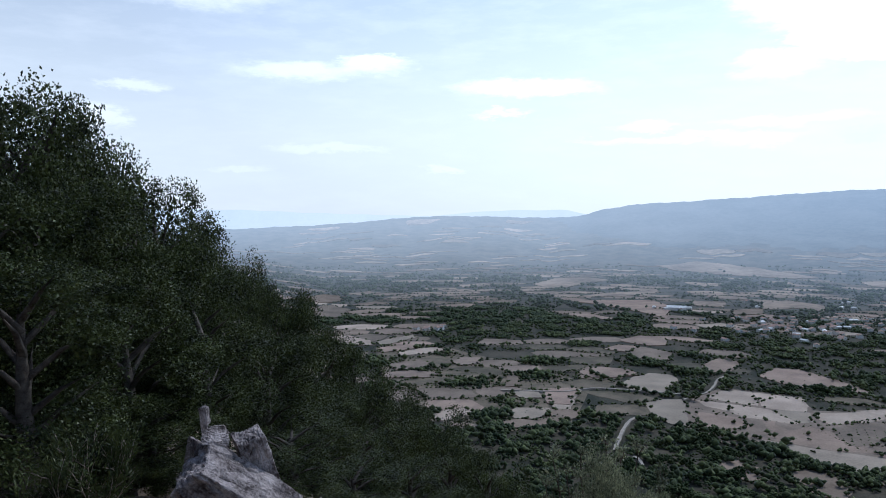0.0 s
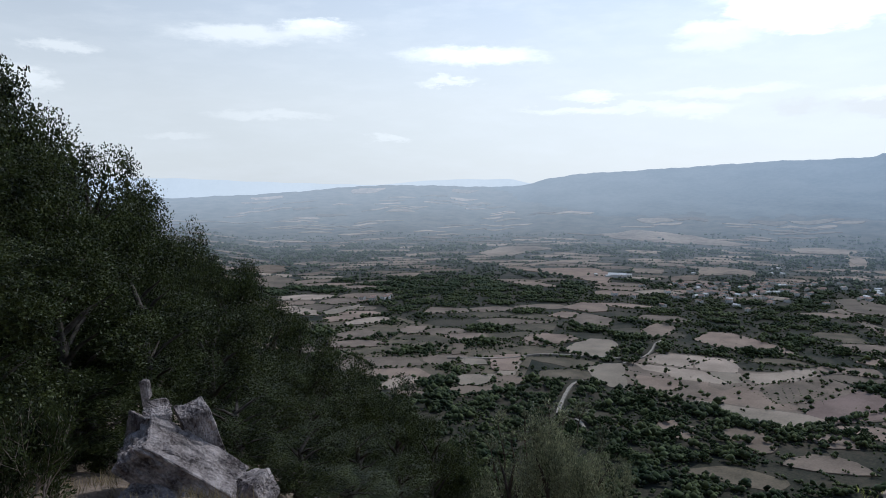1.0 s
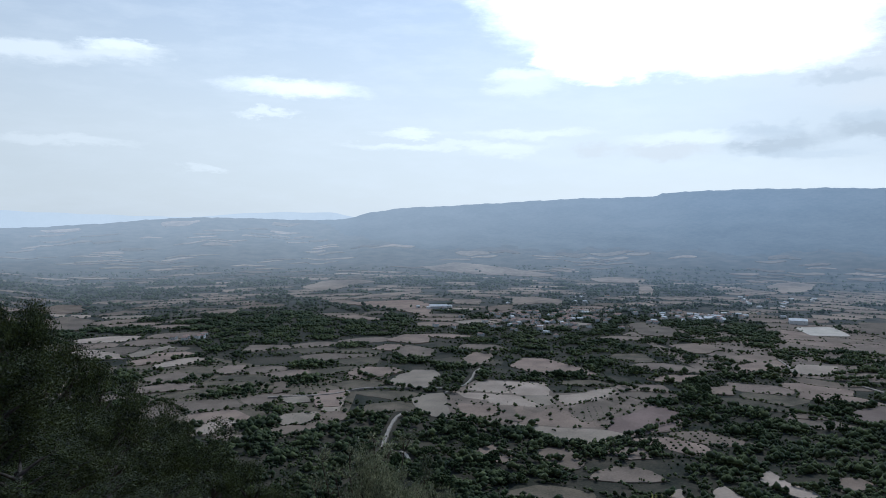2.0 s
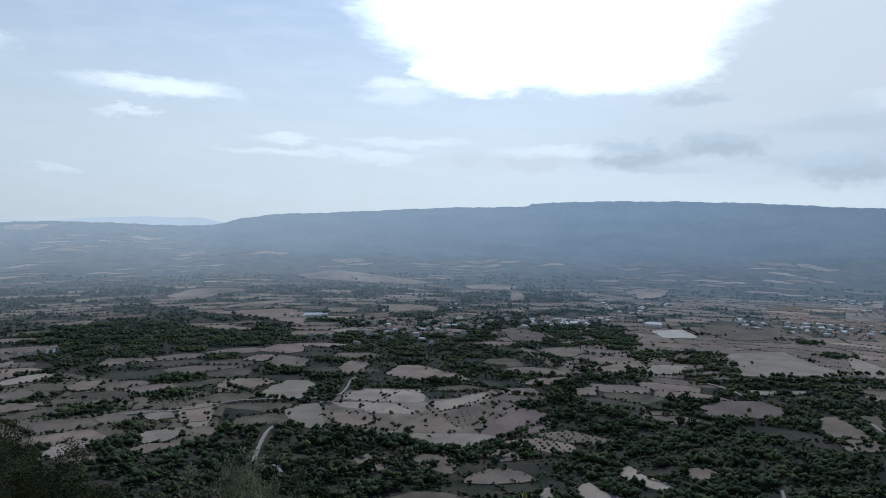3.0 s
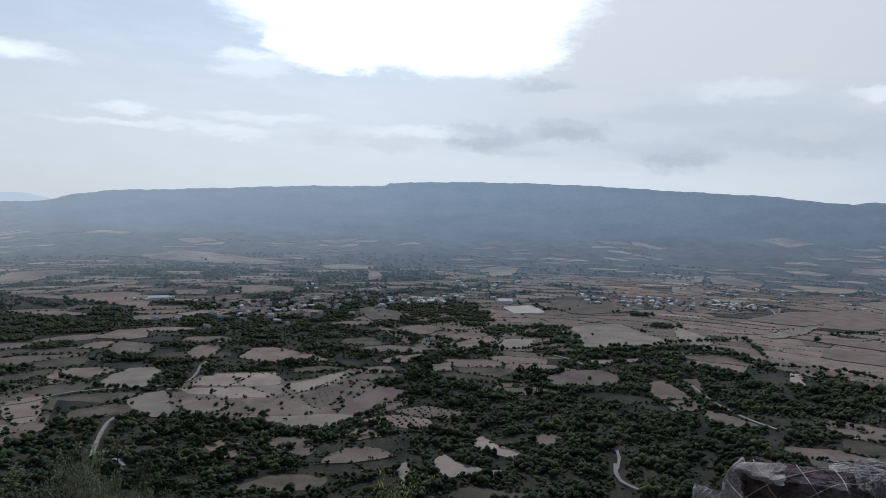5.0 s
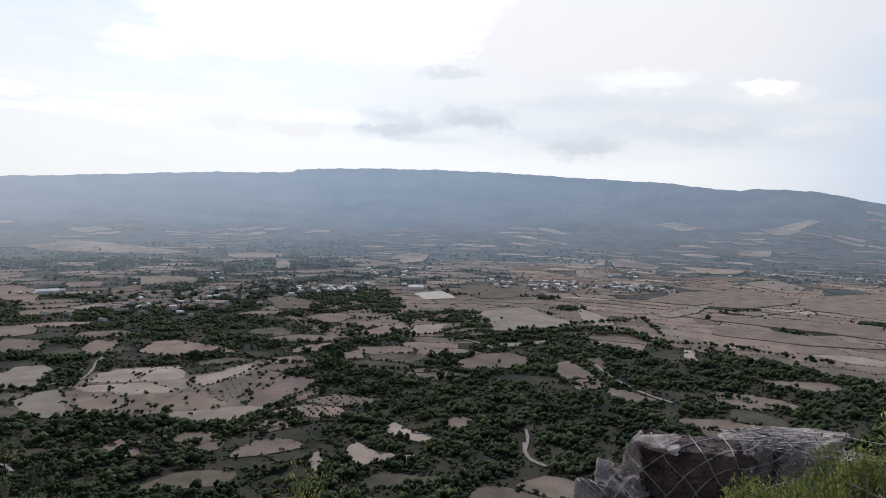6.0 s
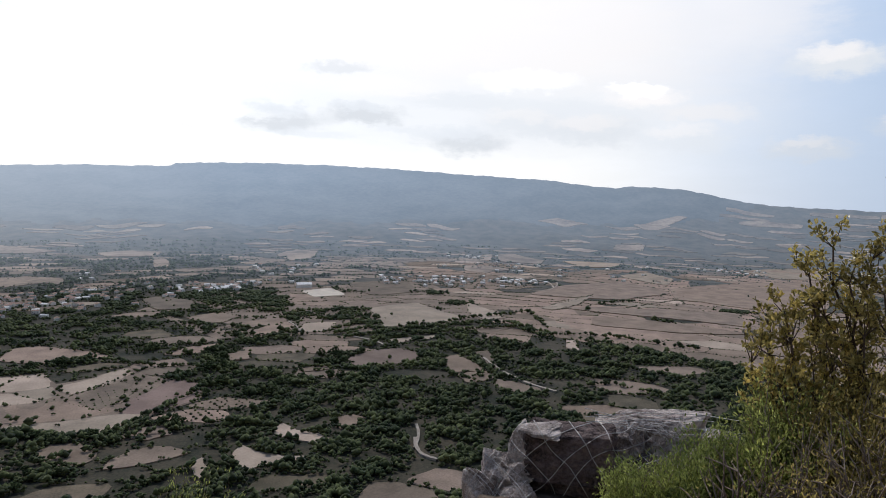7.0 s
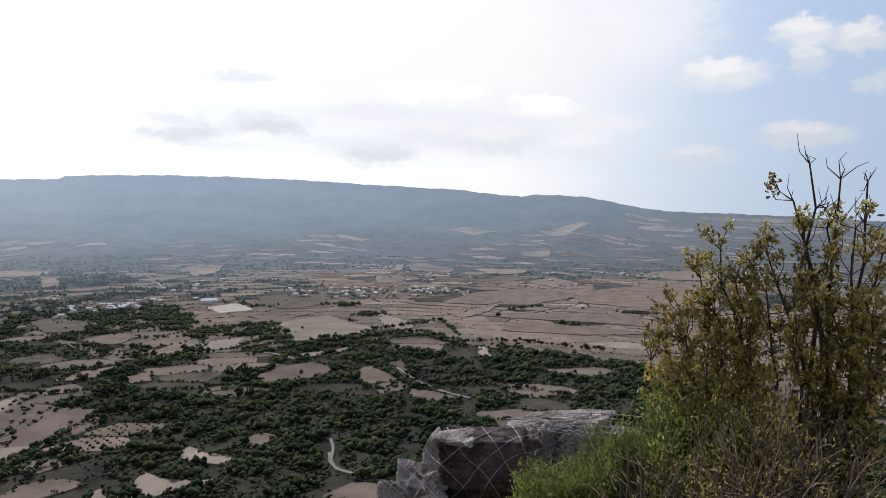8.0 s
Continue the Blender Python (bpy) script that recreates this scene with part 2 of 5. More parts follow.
# the far part of this ground emits haze
M_SCRUB = material("scrub_ground_hazed_far", (0.020, 0.023, 0.012), (0.086, 0.070, 0.045), 60, 0.95, 0.5, fine=22, sheen=0.05, lift=0.6, haze_glow=0.56)
M_SLOPE = material("stony_dry_grass", (0.09, 0.068, 0.050), (0.29, 0.225, 0.17), 1.5, 0.95, 0.8, fine=16, lift=0.05)
M_FIELD = {
    "PALE": material("stubble_field", (0.275, 0.216, 0.158), (0.42, 0.33, 0.245), 45, 0.95, 0.3, 0.22, fine=18, random_by="object", sheen=0.06, lift=0.3),
    "TAN": material("dry_pasture", (0.185, 0.134, 0.095), (0.30, 0.219, 0.157), 40, 0.95, 0.3, 0.25, fine=18, random_by="object", sheen=0.06, lift=0.3),
    "BROWN": material("grazed_pasture", (0.145, 0.109, 0.078), (0.25, 0.189, 0.136), 40, 0.95, 0.3, 0.25, fine=18, random_by="object", sheen=0.06, lift=0.3),
    "SAND": material("sandy_pitch", (0.50, 0.43, 0.34), (0.62, 0.54, 0.43), 20, 0.95, 0.2, 0.1, fine=18, random_by="object", sheen=0.06, lift=0.2),
    "SCRUB": material("rough_pasture", (0.072, 0.060, 0.036), (0.165, 0.130, 0.084), 30, 0.95, 0.4, 0.25, fine=18, random_by="object", sheen=0.06, lift=0.3),
    "RED": material("ploughed_red_soil", (0.16, 0.112, 0.086), (0.245, 0.176, 0.138), 35, 0.95, 0.4, 0.1, fine=18, random_by="object", sheen=0.06, lift=0.3)}
M_ROAD = material("white_dirt_road", (0.27, 0.23, 0.185), (0.40, 0.35, 0.285), 8, 0.95, 0.3, lift=0.1)
M_TREE = material("evergreen_crown", (0.030, 0.045, 0.018), (0.072, 0.092, 0.036), 2.5, 0.8, 0.0, 0.45, 0.12, random_by="island")
M_WOOD = material("woodland_crown", (0.030, 0.044, 0.018), (0.105, 0.118, 0.044), 45, 0.85, 0.0, 0.55, 0.1, random_by="island", sheen=0.06)
# woodland again, with haze emitted over it
M_FARWOOD = material("far_hazy_woods", (0.032, 0.046, 0.020), (0.080, 0.094, 0.040), 40, 0.85, 0.0, 0.45, 0.0, random_by="island", sheen=0.05, haze_glow=0.56)
M_BARK = material("grey_bark", (0.04, 0.032, 0.026), (0.12, 0.10, 0.08), 0.15, 0.9, 0.8, lift=0.01)
# clump-sized patches paint shaded hollows and lit clusters into the leaf colour
M_OAK = material("holm_oak_leaf", (0.007, 0.010, 0.004), (0.090, 0.105, 0.030), 0.5, 0.45, 0.0, 0.25, 0.18, fine=3.5, random_by="island", spec=0.16)
M_MYRTLE = material("bright_green_leaf", (0.15, 0.18, 0.05), (0.46, 0.48, 0.13), 0.5, 0.42, 0.0, 0.5, 0.58, random_by="island", spec=0.4)
M_SHRUB = material("olive_green_leaf", (0.112, 0.094, 0.032), (0.60, 0.475, 0.145), 0.35, 0.36, 0.0, 0.6, 0.5, random_by="island", spec=0.4)
M_GREY = material("grey_green_leaf", (0.085, 0.095, 0.05), (0.29, 0.29, 0.165), 0.6, 0.42, 0.0, 0.5, 0.45, random_by="island", spec=0.4)
M_STEM = material("brown_shrub_bark", (0.045, 0.032, 0.024), (0.15, 0.11, 0.082), 0.1, 0.9, 0.4, lift=0.004)
M_TWIG = material("dry_grey_twig", (0.15, 0.11, 0.085), (0.36, 0.29, 0.23), 0.1, 0.9, 0.4, lift=0.004)
M_STRAW = material("dry_straw", (0.22, 0.17, 0.09), (0.42, 0.34, 0.2), 0.3, 0.8, 0.0, 0.3, 0.3, random_by="island")
M_ROCK = material("weathered_basalt", (0.07, 0.055, 0.050), (0.46, 0.39, 0.35), 0.30, 0.9, 0.7, fine=9, lift=0.02)
M_RUBBLE = material("pale_lichened_rubble", (0.22, 0.172, 0.145), (0.76, 0.65, 0.56), 0.22, 0.9, 1.0, fine=14, lift=0.03)
M_BASALT = material("dark_split_basalt", (0.034, 0.026, 0.023), (0.25, 0.185, 0.16), 0.3, 0.85, 1.0, fine=14, lift=0.03)
M_CORD = material("galvanised_wire_rope", (0.36, 0.33, 0.30), (0.62, 0.58, 0.53), 0.05, 0.55, 0.2, metal=0.1, lift=0.002, spec=0.5)
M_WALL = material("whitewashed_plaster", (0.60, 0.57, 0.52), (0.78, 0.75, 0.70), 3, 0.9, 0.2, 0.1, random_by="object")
M_ROOF = material("terracotta_tiles", (0.25, 0.165, 0.125), (0.40, 0.285, 0.225), 2, 0.9, 0.4, 0.2, random_by="object")
M_SHEET = material("pale_sheet_roof", (0.58, 0.56, 0.52), (0.78, 0.76, 0.72), 4, 0.6, 0.2, 0.1, random_by="object")
M_DARK = material("shutter_and_glass", (0.03, 0.03, 0.035), (0.07, 0.065, 0.06), 0.5, 0.4, 0.0, spec=0.5)
# hills and far fields carry their haze as emission
M_HILL = material("hazy_wooded_far_hills", (0.030, 0.042, 0.042), (0.085, 0.09, 0.082), 240, 0.95, 0.3, fine=9, lift=4, haze_glow=0.56)
M_FARFIELD = material("hazy_far_dry_fields", (0.115, 0.088, 0.064), (0.30, 0.228, 0.165), 160, 0.95, 0.0, 0.45, fine=9, random_by="island", haze_glow=0.50)
M_FAR = material("farthest_hazy_hills", (0.06, 0.07, 0.07), (0.12, 0.125, 0.12), 260, 0.95, 0.2, fine=9, lift=4, haze_glow=0.88, air_tint=(0.73, 0.765, 0.80, 1))

# ---- mesh helpers ----
def mesh_from(name, verts, faces, mat, smooth=False):
    """A mesh from arrays; all faces have the same number of corners."""
    verts, faces = np.asarray(verts, np.float32), np.asarray(faces, np.int32)
    me = bpy.data.meshes.new(name)
    n, k = faces.shape
    me.vertices.add(len(verts)), me.loops.add(n * k), me.polygons.add(n)
    me.vertices.foreach_set("co", verts.ravel())
    me.loops.foreach_set("vertex_index", faces.ravel())
    me.polygons.foreach_set("loop_start", np.arange(0, n * k, k, dtype=np.int32))
    me.polygons.foreach_set("use_smooth", np.full(n, smooth))
    me.materials.append(mat)
    me.update(calc_edges=True)
    me.validate()
    return me


def part(name, me, parent=None, label="", m=None):
    """A mesh (or a bmesh with its material in a tuple) linked as one object, under a thing or part."""
    if isinstance(me, tuple):
        bm, mat = me
        me = bpy.data.meshes.new(name)
        bm.to_mesh(me)
        bm.free()
        me.materials.append(mat)
    ob = new(name, me)
    ob.parent = parent
    if m is not None:
        ob.matrix_basis = m
    return tagged(ob, label) if label else ob


def tube(points, radii, sides=5):
    """Verts and quads of a tapered tube along points."""
    pts = [Vector(p) for p in points]
    verts, faces = [], []
    for i, p in enumerate(pts):
        ahead = (pts[min(i + 1, len(pts) - 1)] - pts[max(i - 1, 0)]).normalized()
        side = ahead.orthogonal().normalized()
        other = ahead.cross(side)
        for k in range(sides):
            a = 2 * math.pi * k / sides
            verts.append(p + radii[i] * (side * math.cos(a) + other * math.sin(a)))
        if i:
            b = (i - 1) * sides
            faces += [(b + k, b + (k + 1) % sides, b + sides + (k + 1) % sides, b + sides + k) for k in range(sides)]
    return verts, faces


def join_tubes(tubes):
    verts, faces = [], []
    for v, f in tubes:
        b = len(verts)
        verts += [tuple(p) for p in v]
        faces += [tuple(i + b for i in q) for q in f]
    return verts, faces


OCTA = np.array([(1, 0, 0), (0, 1, 0), (-1, 0, 0), (0, -1, 0), (0, 0, 1), (0, 0, -1)], float)
OCTA_F = np.array([(0, 1, 4), (1, 2, 4), (2, 3, 4), (3, 0, 4), (1, 0, 5), (2, 1, 5), (3, 2, 5), (0, 3, 5)])


def clumps(rng, centres, sizes):
    """Irregular leaf clumps, eight triangles each."""
    n = len(centres)
    v = OCTA[None] * rng.uniform(0.7, 1.3, (n, 6, 1)) + rng.normal(0, 0.10, (n, 6, 3))
    v = v * np.asarray(sizes)[:, None, None] * np.array((1, 1, 0.8)) + np.asarray(centres)[:, None]
    f = OCTA_F[None] + (np.arange(n) * 6)[:, None, None]
    return v.reshape(-1, 3), f.reshape(-1, 3)


def leaves(rng, centres, length, width, up=0.5, along=None):
    """Folded leaf blades, one quad each, pointing all ways but rather upwards."""
    n = len(centres)
    d = rng.normal(0, 1, (n, 3))
    d[:, 2] += up
    if along is not None:
        d = d * 0.55 + along * 1.3
    d /= np.linalg.norm(d, axis=1, keepdims=True)
    s = np.cross(d, rng.normal(0, 1, (n, 3)))
    s /= np.linalg.norm(s, axis=1, keepdims=True)
    nrm = np.cross(d, s)
    ln = length * rng.uniform(0.6, 1.25, (n, 1))
    wd = width * rng.uniform(0.7, 1.2, (n, 1))
    c = np.asarray(centres)
    v = np.stack([c, c + d * ln * 0.5 + s * wd * 0.5 + nrm * wd * 0.2, c + d * ln, c + d * ln * 0.5 - s * wd * 0.5 + nrm * wd * 0.2], 1)
    return v.reshape(-1, 3), np.arange(n * 4).reshape(-1, 4)


def blunt_leaves(rng, centres, length, width, up=0.5, along=None):
    """Blunt-ended leaves folded along the midrib, two quads each."""
    n = len(centres)
    d = rng.normal(0, 1, (n, 3))
    d[:, 2] += up
    if along is not None:
        d = d * 0.55 + along * 1.1
    d /= np.linalg.norm(d, axis=1, keepdims=True)
    s = np.cross(d, rng.normal(0, 1, (n, 3)))
    s /= np.linalg.norm(s, axis=1, keepdims=True)
    nrm = np.cross(d, s)
    ln, wd = length * rng.uniform(0.6, 1.25, (n, 1)), width * rng.uniform(0.7, 1.2, (n, 1))
    c = np.asarray(centres)
    side = lambda k, w: c + d * ln * k + s * wd * w + nrm * wd * abs(w) * 0.5
    v = np.stack([c, side(0.35, 0.42), side(0.8, 0.45), c + d * ln, side(0.8, -0.45), side(0.35, -0.42)], 1)
    b = np.arange(n) * 6
    f = np.concatenate([np.stack([b, b + 1, b + 2, b + 3], 1), np.stack([b, b + 3, b + 4, b + 5], 1)])
    return v.reshape(-1, 3), f


# ---- the lie of the land ----
def terrain(x, y):
    """Height of the ground: the ledge, the mountain's flank, the valley floor."""
    x, y = np.asarray(x, float), np.asarray(y, float)
    r, az = np.hypot(x, y), np.degrees(np.arctan2(x, y))
    fall = np.interp(az, (-180, -100, -60, -40, -30, -16, 0, 7, 13, 100, 115, 140, 180),
                     (-0.45, -0.3, 0.0, 0.15, 0.25, 0.32, 0.5, 0.62, 0.85, 0.85, 0.7, 0.0, -0.45))
    edge = np.interp(az, (-12, 2, 57, 68, 110, 125), (3.0, 2.4, 2.4, 5.6, 5.8, 4.0))
    out = np.minimum(np.maximum(r - edge, 0), 620)
    rough = 0.10 * np.sin(x * 1.7 + 0.6 * y) * np.sin(y * 1.3 - 0.4 * x) + 0.05 * np.sin(x * 4.1) * np.sin(y * 3.7)
    slope = EYE - 1.6 - 0.11 * np.minimum(r, edge) - fall * out + rough * np.minimum(1 + out * 0.06, 4)
    roll = 1.6 * np.sin(x / 190 + 0.7) * np.sin(y / 230) + 1.0 * np.sin(x / 97 - y / 141)
    return np.maximum(slope, roll)


RIDGE = ((-60, -1.6), (-16.8, -1.4), (-9.6, -1.15), (-7.2, -1.0), (-4.6, -0.8), (-1.5, -0.53), (2.1, -0.46), (6.3, -0.58), (10.1, -0.68), (12.6, -0.5),
         (13.9, -0.1), (16.8, 0.4), (19.3, 0.5), (24.3, 0.8), (31, 1.22), (37.9, 1.41),
         (38.4, 1.7), (44, 1.95), (50, 1.99), (56, 1.88), (60.3, 1.67), (69, 1.33), (72.6, 0.92), (74.2, 0.88), (75, 1.05),
         (79.4, 0.93), (82.6, 0.29), (85.6, -0.15), (92.9, -0.3), (100.5, -0.6), (130, -0.5))
FAR_RIDGE = ((-60, 0.5), (-18, 0.22), (-14.7, 0.14), (-10.9, -0.07), (-6.7, -0.24), (-2.4, -0.39), (0.7, -0.44), (2.6, -0.2), (6.3, -0.01), (11.3, -0.01),
             (12.6, -0.29), (14, -0.6), (20, -0.9))


def hills(x, y):
    """Height of the far plateau over the valley floor."""
    r, az = np.hypot(x, y), np.degrees(np.arctan2(x, y))
    top = 4500 * np.tan(np.radians(np.interp(az, *zip(*RIDGE)))) + EYE
    top = top + 3.0 * np.sin(az * 2.3) * np.sin(az * 0.9 + 1) + 1.5 * np.sin(az * 7.1)
    u = np.clip((r - 2700) / 1800, 0, 1)
    shape = np.where(r > 4500, 1 - (r - 4500) / 900, u ** 1.2 * 0.5 + 0.5 * u ** 3)
    wave = 12 * np.sin(x / 170 + y / 390) * np.sin(y / 210 - x / 330) + 5 * np.sin(x / 61) * np.sin(y / 83) - 9 * np.abs(np.sin(az * 0.55 + 0.7 * np.sin(az * 0.21 + r / 900))) * np.abs(np.sin(az * 1.31 + 0.9)) * (top > 150)
    return shape * top + wave * np.sin(np.pi * u) ** 0.7 - 3 * (1 - u)


def land(x, y):
    """Ground or far hills, whichever is higher."""
    x, y = np.asarray(x, float), np.asarray(y, float)
    return np.where(np.hypot(x, y) > 2700, np.maximum(terrain(x, y), hills(x, y)), terrain(x, y))


def build_ground():
    az = np.radians(np.concatenate([np.arange(-180, -45, 3.0), np.arange(-45, 115, 0.6), np.arange(115, 180, 3.0)]))
    r = np.concatenate([[0.002, 0.4], np.geomspace(0.8, 40, 60), np.geomspace(42, 4950, 130)])
    gx, gy = np.outer(r, np.sin(az)), np.outer(r, np.cos(az))
    v = np.stack([gx, gy, terrain(gx, gy)], -1).reshape(-1, 3)
    n, k = len(az), len(r)
    i, j = np.meshgrid(np.arange(k - 1), np.arange(n), indexing="ij")
    a, b = i * n + j, i * n + (j + 1) % n
    f = np.stack([a, a + n, b + n, b], -1).reshape(-1, 4)
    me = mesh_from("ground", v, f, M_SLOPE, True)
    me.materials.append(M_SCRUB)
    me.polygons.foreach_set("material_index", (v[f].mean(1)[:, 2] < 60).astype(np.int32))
    tagged(new("ground", me), "dry stony hillside falling to a scrubby valley floor", "ground", kind="structure")


def backdrop(az, r, height, mat, label, low_mat=None):
    a = np.radians(az)
    gx, gy = np.outer(r, np.sin(a)), np.outer(r, np.cos(a))
    v = np.stack([gx, gy, height(gx, gy)], -1).reshape(-1, 3)
    n = len(az)
    i, j = np.meshgrid(np.arange(len(r) - 1), np.arange(n - 1), indexing="ij")
    b = i * n + j
    f = np.stack([b, b + n, b + n + 1, b + 1], -1).reshape(-1, 4)
    me = mesh_from("backdrop", v, f, mat, True)
    if low_mat:
        # farmed lower slopes, further up the rise towards the plain's open end
        mid = v[f].mean(1)
        far, to = np.hypot(mid[:, 0], mid[:, 1]), np.degrees(np.arctan2(mid[:, 0], mid[:, 1]))
        up_to = np.interp(to, (-60, 8, 17, 50, 70, 78, 82, 86, 130), (4700, 4700, 3500, 3450, 3700, 3750, 4000, 4700, 4700)) + 40 * np.sin(to * 0.8) + 25 * np.sin(to * 2.9 + 1)
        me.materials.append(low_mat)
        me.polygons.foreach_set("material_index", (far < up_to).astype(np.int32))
    tagged(new("backdrop", me), label, "hills", kind="structure")


def far_hills(x, y):
    r, az = np.hypot(x, y), np.degrees(np.arctan2(x, y))
    top = 4750 * np.tan(np.radians(np.interp(az, *zip(*FAR_RIDGE)))) + EYE
    return top * np.clip((r - 4540) / 210, 0, 1) + 2 * np.sin(az * 1.9) - 1


def build_hills():
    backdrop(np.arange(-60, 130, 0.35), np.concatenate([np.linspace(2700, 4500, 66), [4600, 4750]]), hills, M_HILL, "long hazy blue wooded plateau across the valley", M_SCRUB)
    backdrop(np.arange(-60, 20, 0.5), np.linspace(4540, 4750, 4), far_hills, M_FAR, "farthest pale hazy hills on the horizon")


build_ground()
build_hills()

# ---- fields and roads of the valley ----
FIELDS = []          # rims of the plots, for what grows round them
rs = np.random.default_rng(7)


def softened(corners, rng, wobble=0.9, n=5):
    """A plot's rim from its corners: corners rounded off, sides a little uneven."""
    p = np.array(corners, float)
    p = p.mean(0) + (p - p.mean(0)) * 1.035
    q, o = np.roll(p, -1, 0), np.roll(p, 1, 0)
    # each corner cut twice, each side broken in its middle third
    cut = 0.10
    p = np.stack([p * (1 - cut) + o * cut, p * 0.93 + (o + q) * 0.035, p * (1 - cut) + q * cut, p * 0.5 + q * 0.5], 1).reshape(-1, 2)
    return p + rng.normal(0, wobble, p.shape)


def field_mesh(rim, lift, floor=terrain):
    c = rim.mean(0)
    rings = [c + (rim - c) * k for k in (0.34, 0.67, 1.0)]
    p = np.concatenate(rings + [c[None]])
    n = len(rim)
    v = np.column_stack([p, floor(p[:, 0], p[:, 1]) + lift])
    v = np.concatenate([v, np.column_stack([rim, floor(rim[:, 0], rim[:, 1]) - 1.0])])
    k = np.arange(n)
    j = (k + 1) % n
    f = [np.stack([k + o, k + n + o, j + n + o, j + o], 1) for o in (0, n)]
    f.append(np.stack([k + 2 * n, k + 3 * n + 1, j + 3 * n + 1, j + 2 * n], 1))
    mid = np.full(n // 2, 3 * n)
    e = np.arange(0, n, 2)
    f.append(np.stack([mid, e, (e + 1) % n, (e + 2) % n], 1))
    return v, np.concatenate(f)


def inside(x, y, grow=1.0):
    """Which places lie in one of the plots, each drawn in or out by grow."""
    hit = np.zeros(len(x), bool)
    for rim in FIELDS:
        c = rim.mean(0)
        reach = np.abs(rim - c).max() * 1.5
        near = np.flatnonzero((np.abs(x - c[0]) < reach) & (np.abs(y - c[1]) < reach))
        if not len(near):
            continue
        px, py, odd = x[near], y[near], np.zeros(len(near), bool)
        q = c + (rim - c) * grow
        for (ax, ay), (bx, by) in zip(q, np.roll(q, -1, 0)):
            cross = (ay > py) != (by > py)
            odd ^= cross & (px < (bx - ax) * (py - ay) / (by - ay + 1e-9) + ax)
        hit[near] |= odd
    return hit


EDGE = []            # the thin lines of bushes between the plots
HEDGE = []           # places for hedgerow trees: x, y, size
LABEL = {"PALE": "pale dry stubble field edged by trees", "TAN": "tan dry pasture field edged by trees",
         "BROWN": "brown grazed pasture with dry tufts", "SCRUB": "olive-brown rough pasture going over to scrub", "SAND": "pale sandy sports pitch beside a hall", "RED": "reddish bare ploughed soil field"}


def hedge_along(rim, spacing, chance, size):
    for a, b in zip(rim, np.roll(rim, -1, 0)):
        n = max(1, int(np.linalg.norm(b - a) / spacing))
        for i in range(n):
            if rs.random() < chance:
                p = a + (b - a) * (i + rs.random()) / n + rs.normal(0, 2.0, 2)
                HEDGE.append((p[0], p[1], size * rs.uniform(0.55, 1.25)))


def plot(tone, hedged, *corners):
    """A field from the corners of its plan; hedged: how much of its rim is grown with trees."""
    rng = np.random.default_rng(int(abs(corners[0][0]) * 31 + abs(corners[0][1])))
    r = math.hypot(*corners[0])
    rim = softened(corners, rng, 0.9 if r < 1200 else 2.0)
    v, f = field_mesh(rim, 0.2 if hedged < 0 else 0.8 + 0.012 * len(FIELDS) if r < 2600 else 2.4, land)
    # far plots take the field material that emits haze
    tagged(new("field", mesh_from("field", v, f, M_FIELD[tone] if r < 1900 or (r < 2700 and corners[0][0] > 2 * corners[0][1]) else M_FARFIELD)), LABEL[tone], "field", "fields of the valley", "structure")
    if hedged < 0:
        return                                     # a whole tract, with plots and scrub of its own
    FIELDS.append(rim)
    kept = len(HEDGE)
    hedge_along(rim, 5.0 if r < 1300 else 9, hedged, 2.7 if r < 1000 else 2.5 if r < 1300 else 2.2)
    EDGE.extend((px, py, s) for px, py, s in HEDGE[kept:])
    del HEDGE[kept:]


def dirt_road(width, *points):
    pts = [Vector((*p, 0)) for p in points]
    fine = []
    for i in range(len(pts) - 1):
        a, b, c, d = pts[max(i - 1, 0)], pts[i], pts[i + 1], pts[min(i + 2, len(pts) - 1)]
        for k in range(6):
            t = k / 6
            fine.append(0.5 * (2 * b + (c - a) * t + (2 * a - 5 * b + 4 * c - d) * t * t + (3 * b - a - 3 * c + d) * t ** 3))
    fine.append(pts[-1])
    v = []
    for i, p in enumerate(fine):
        go = (fine[min(i + 1, len(fine) - 1)] - fine[max(i - 1, 0)]).normalized()
        side = Vector((-go.y, go.x, 0)) * width * (0.38 + 0.06 * math.sin(i * 1.7))
        for q, dz in ((p + side * 1.1, -0.6), (p + side, 2.4), (p - side, 2.4), (p - side * 1.1, -0.6)):
            v.append((q.x, q.y, float(terrain(q.x, q.y)) + dz))
        ROADS.append((p.x, p.y))
    f = [(4 * i + k, 4 * i + 4 + k, 4 * i + 5 + k, 4 * i + 1 + k) for i in range(len(fine) - 1) for k in range(3)]
    tagged(new("road", mesh_from("road", v, f, M_ROAD)), "narrow winding pale dirt road", "road", kind="structure")


ROADS = []
plot("SCRUB", -1, (-100, 1244), (12, 1242), (86, 1146), (173, 1078), (216, 936), (182, 840), (147, 752), (82, 756), (-6, 799), (-51, 925), (-80, 1025))
plot("BROWN", -1, (928, 1281), (1290, 1153), (1617, 1020), (1407, 730), (1247, 566), (987, 704), (868, 786), (771, 850), (799, 992))
plot("TAN", -1, (1466, 661), (2078, 558), (2662, 304), (2945, 20), (1447, 1), (1332, 125), (1142, 350), (1185, 462))
plot("BROWN", 0.1, (316, 822), (348, 875), (372, 893), (406, 921), (488, 872), (467, 811), (506, 806), (564, 813), (552, 757), (564, 720), (566, 658), (522, 629), (456, 626), (397, 613), (371, 661), (341, 688), (309, 709), (303, 760))
plot("TAN", 0.15, (372, 787), (413, 767), (444, 734), (452, 662), (405, 681), (355, 719))
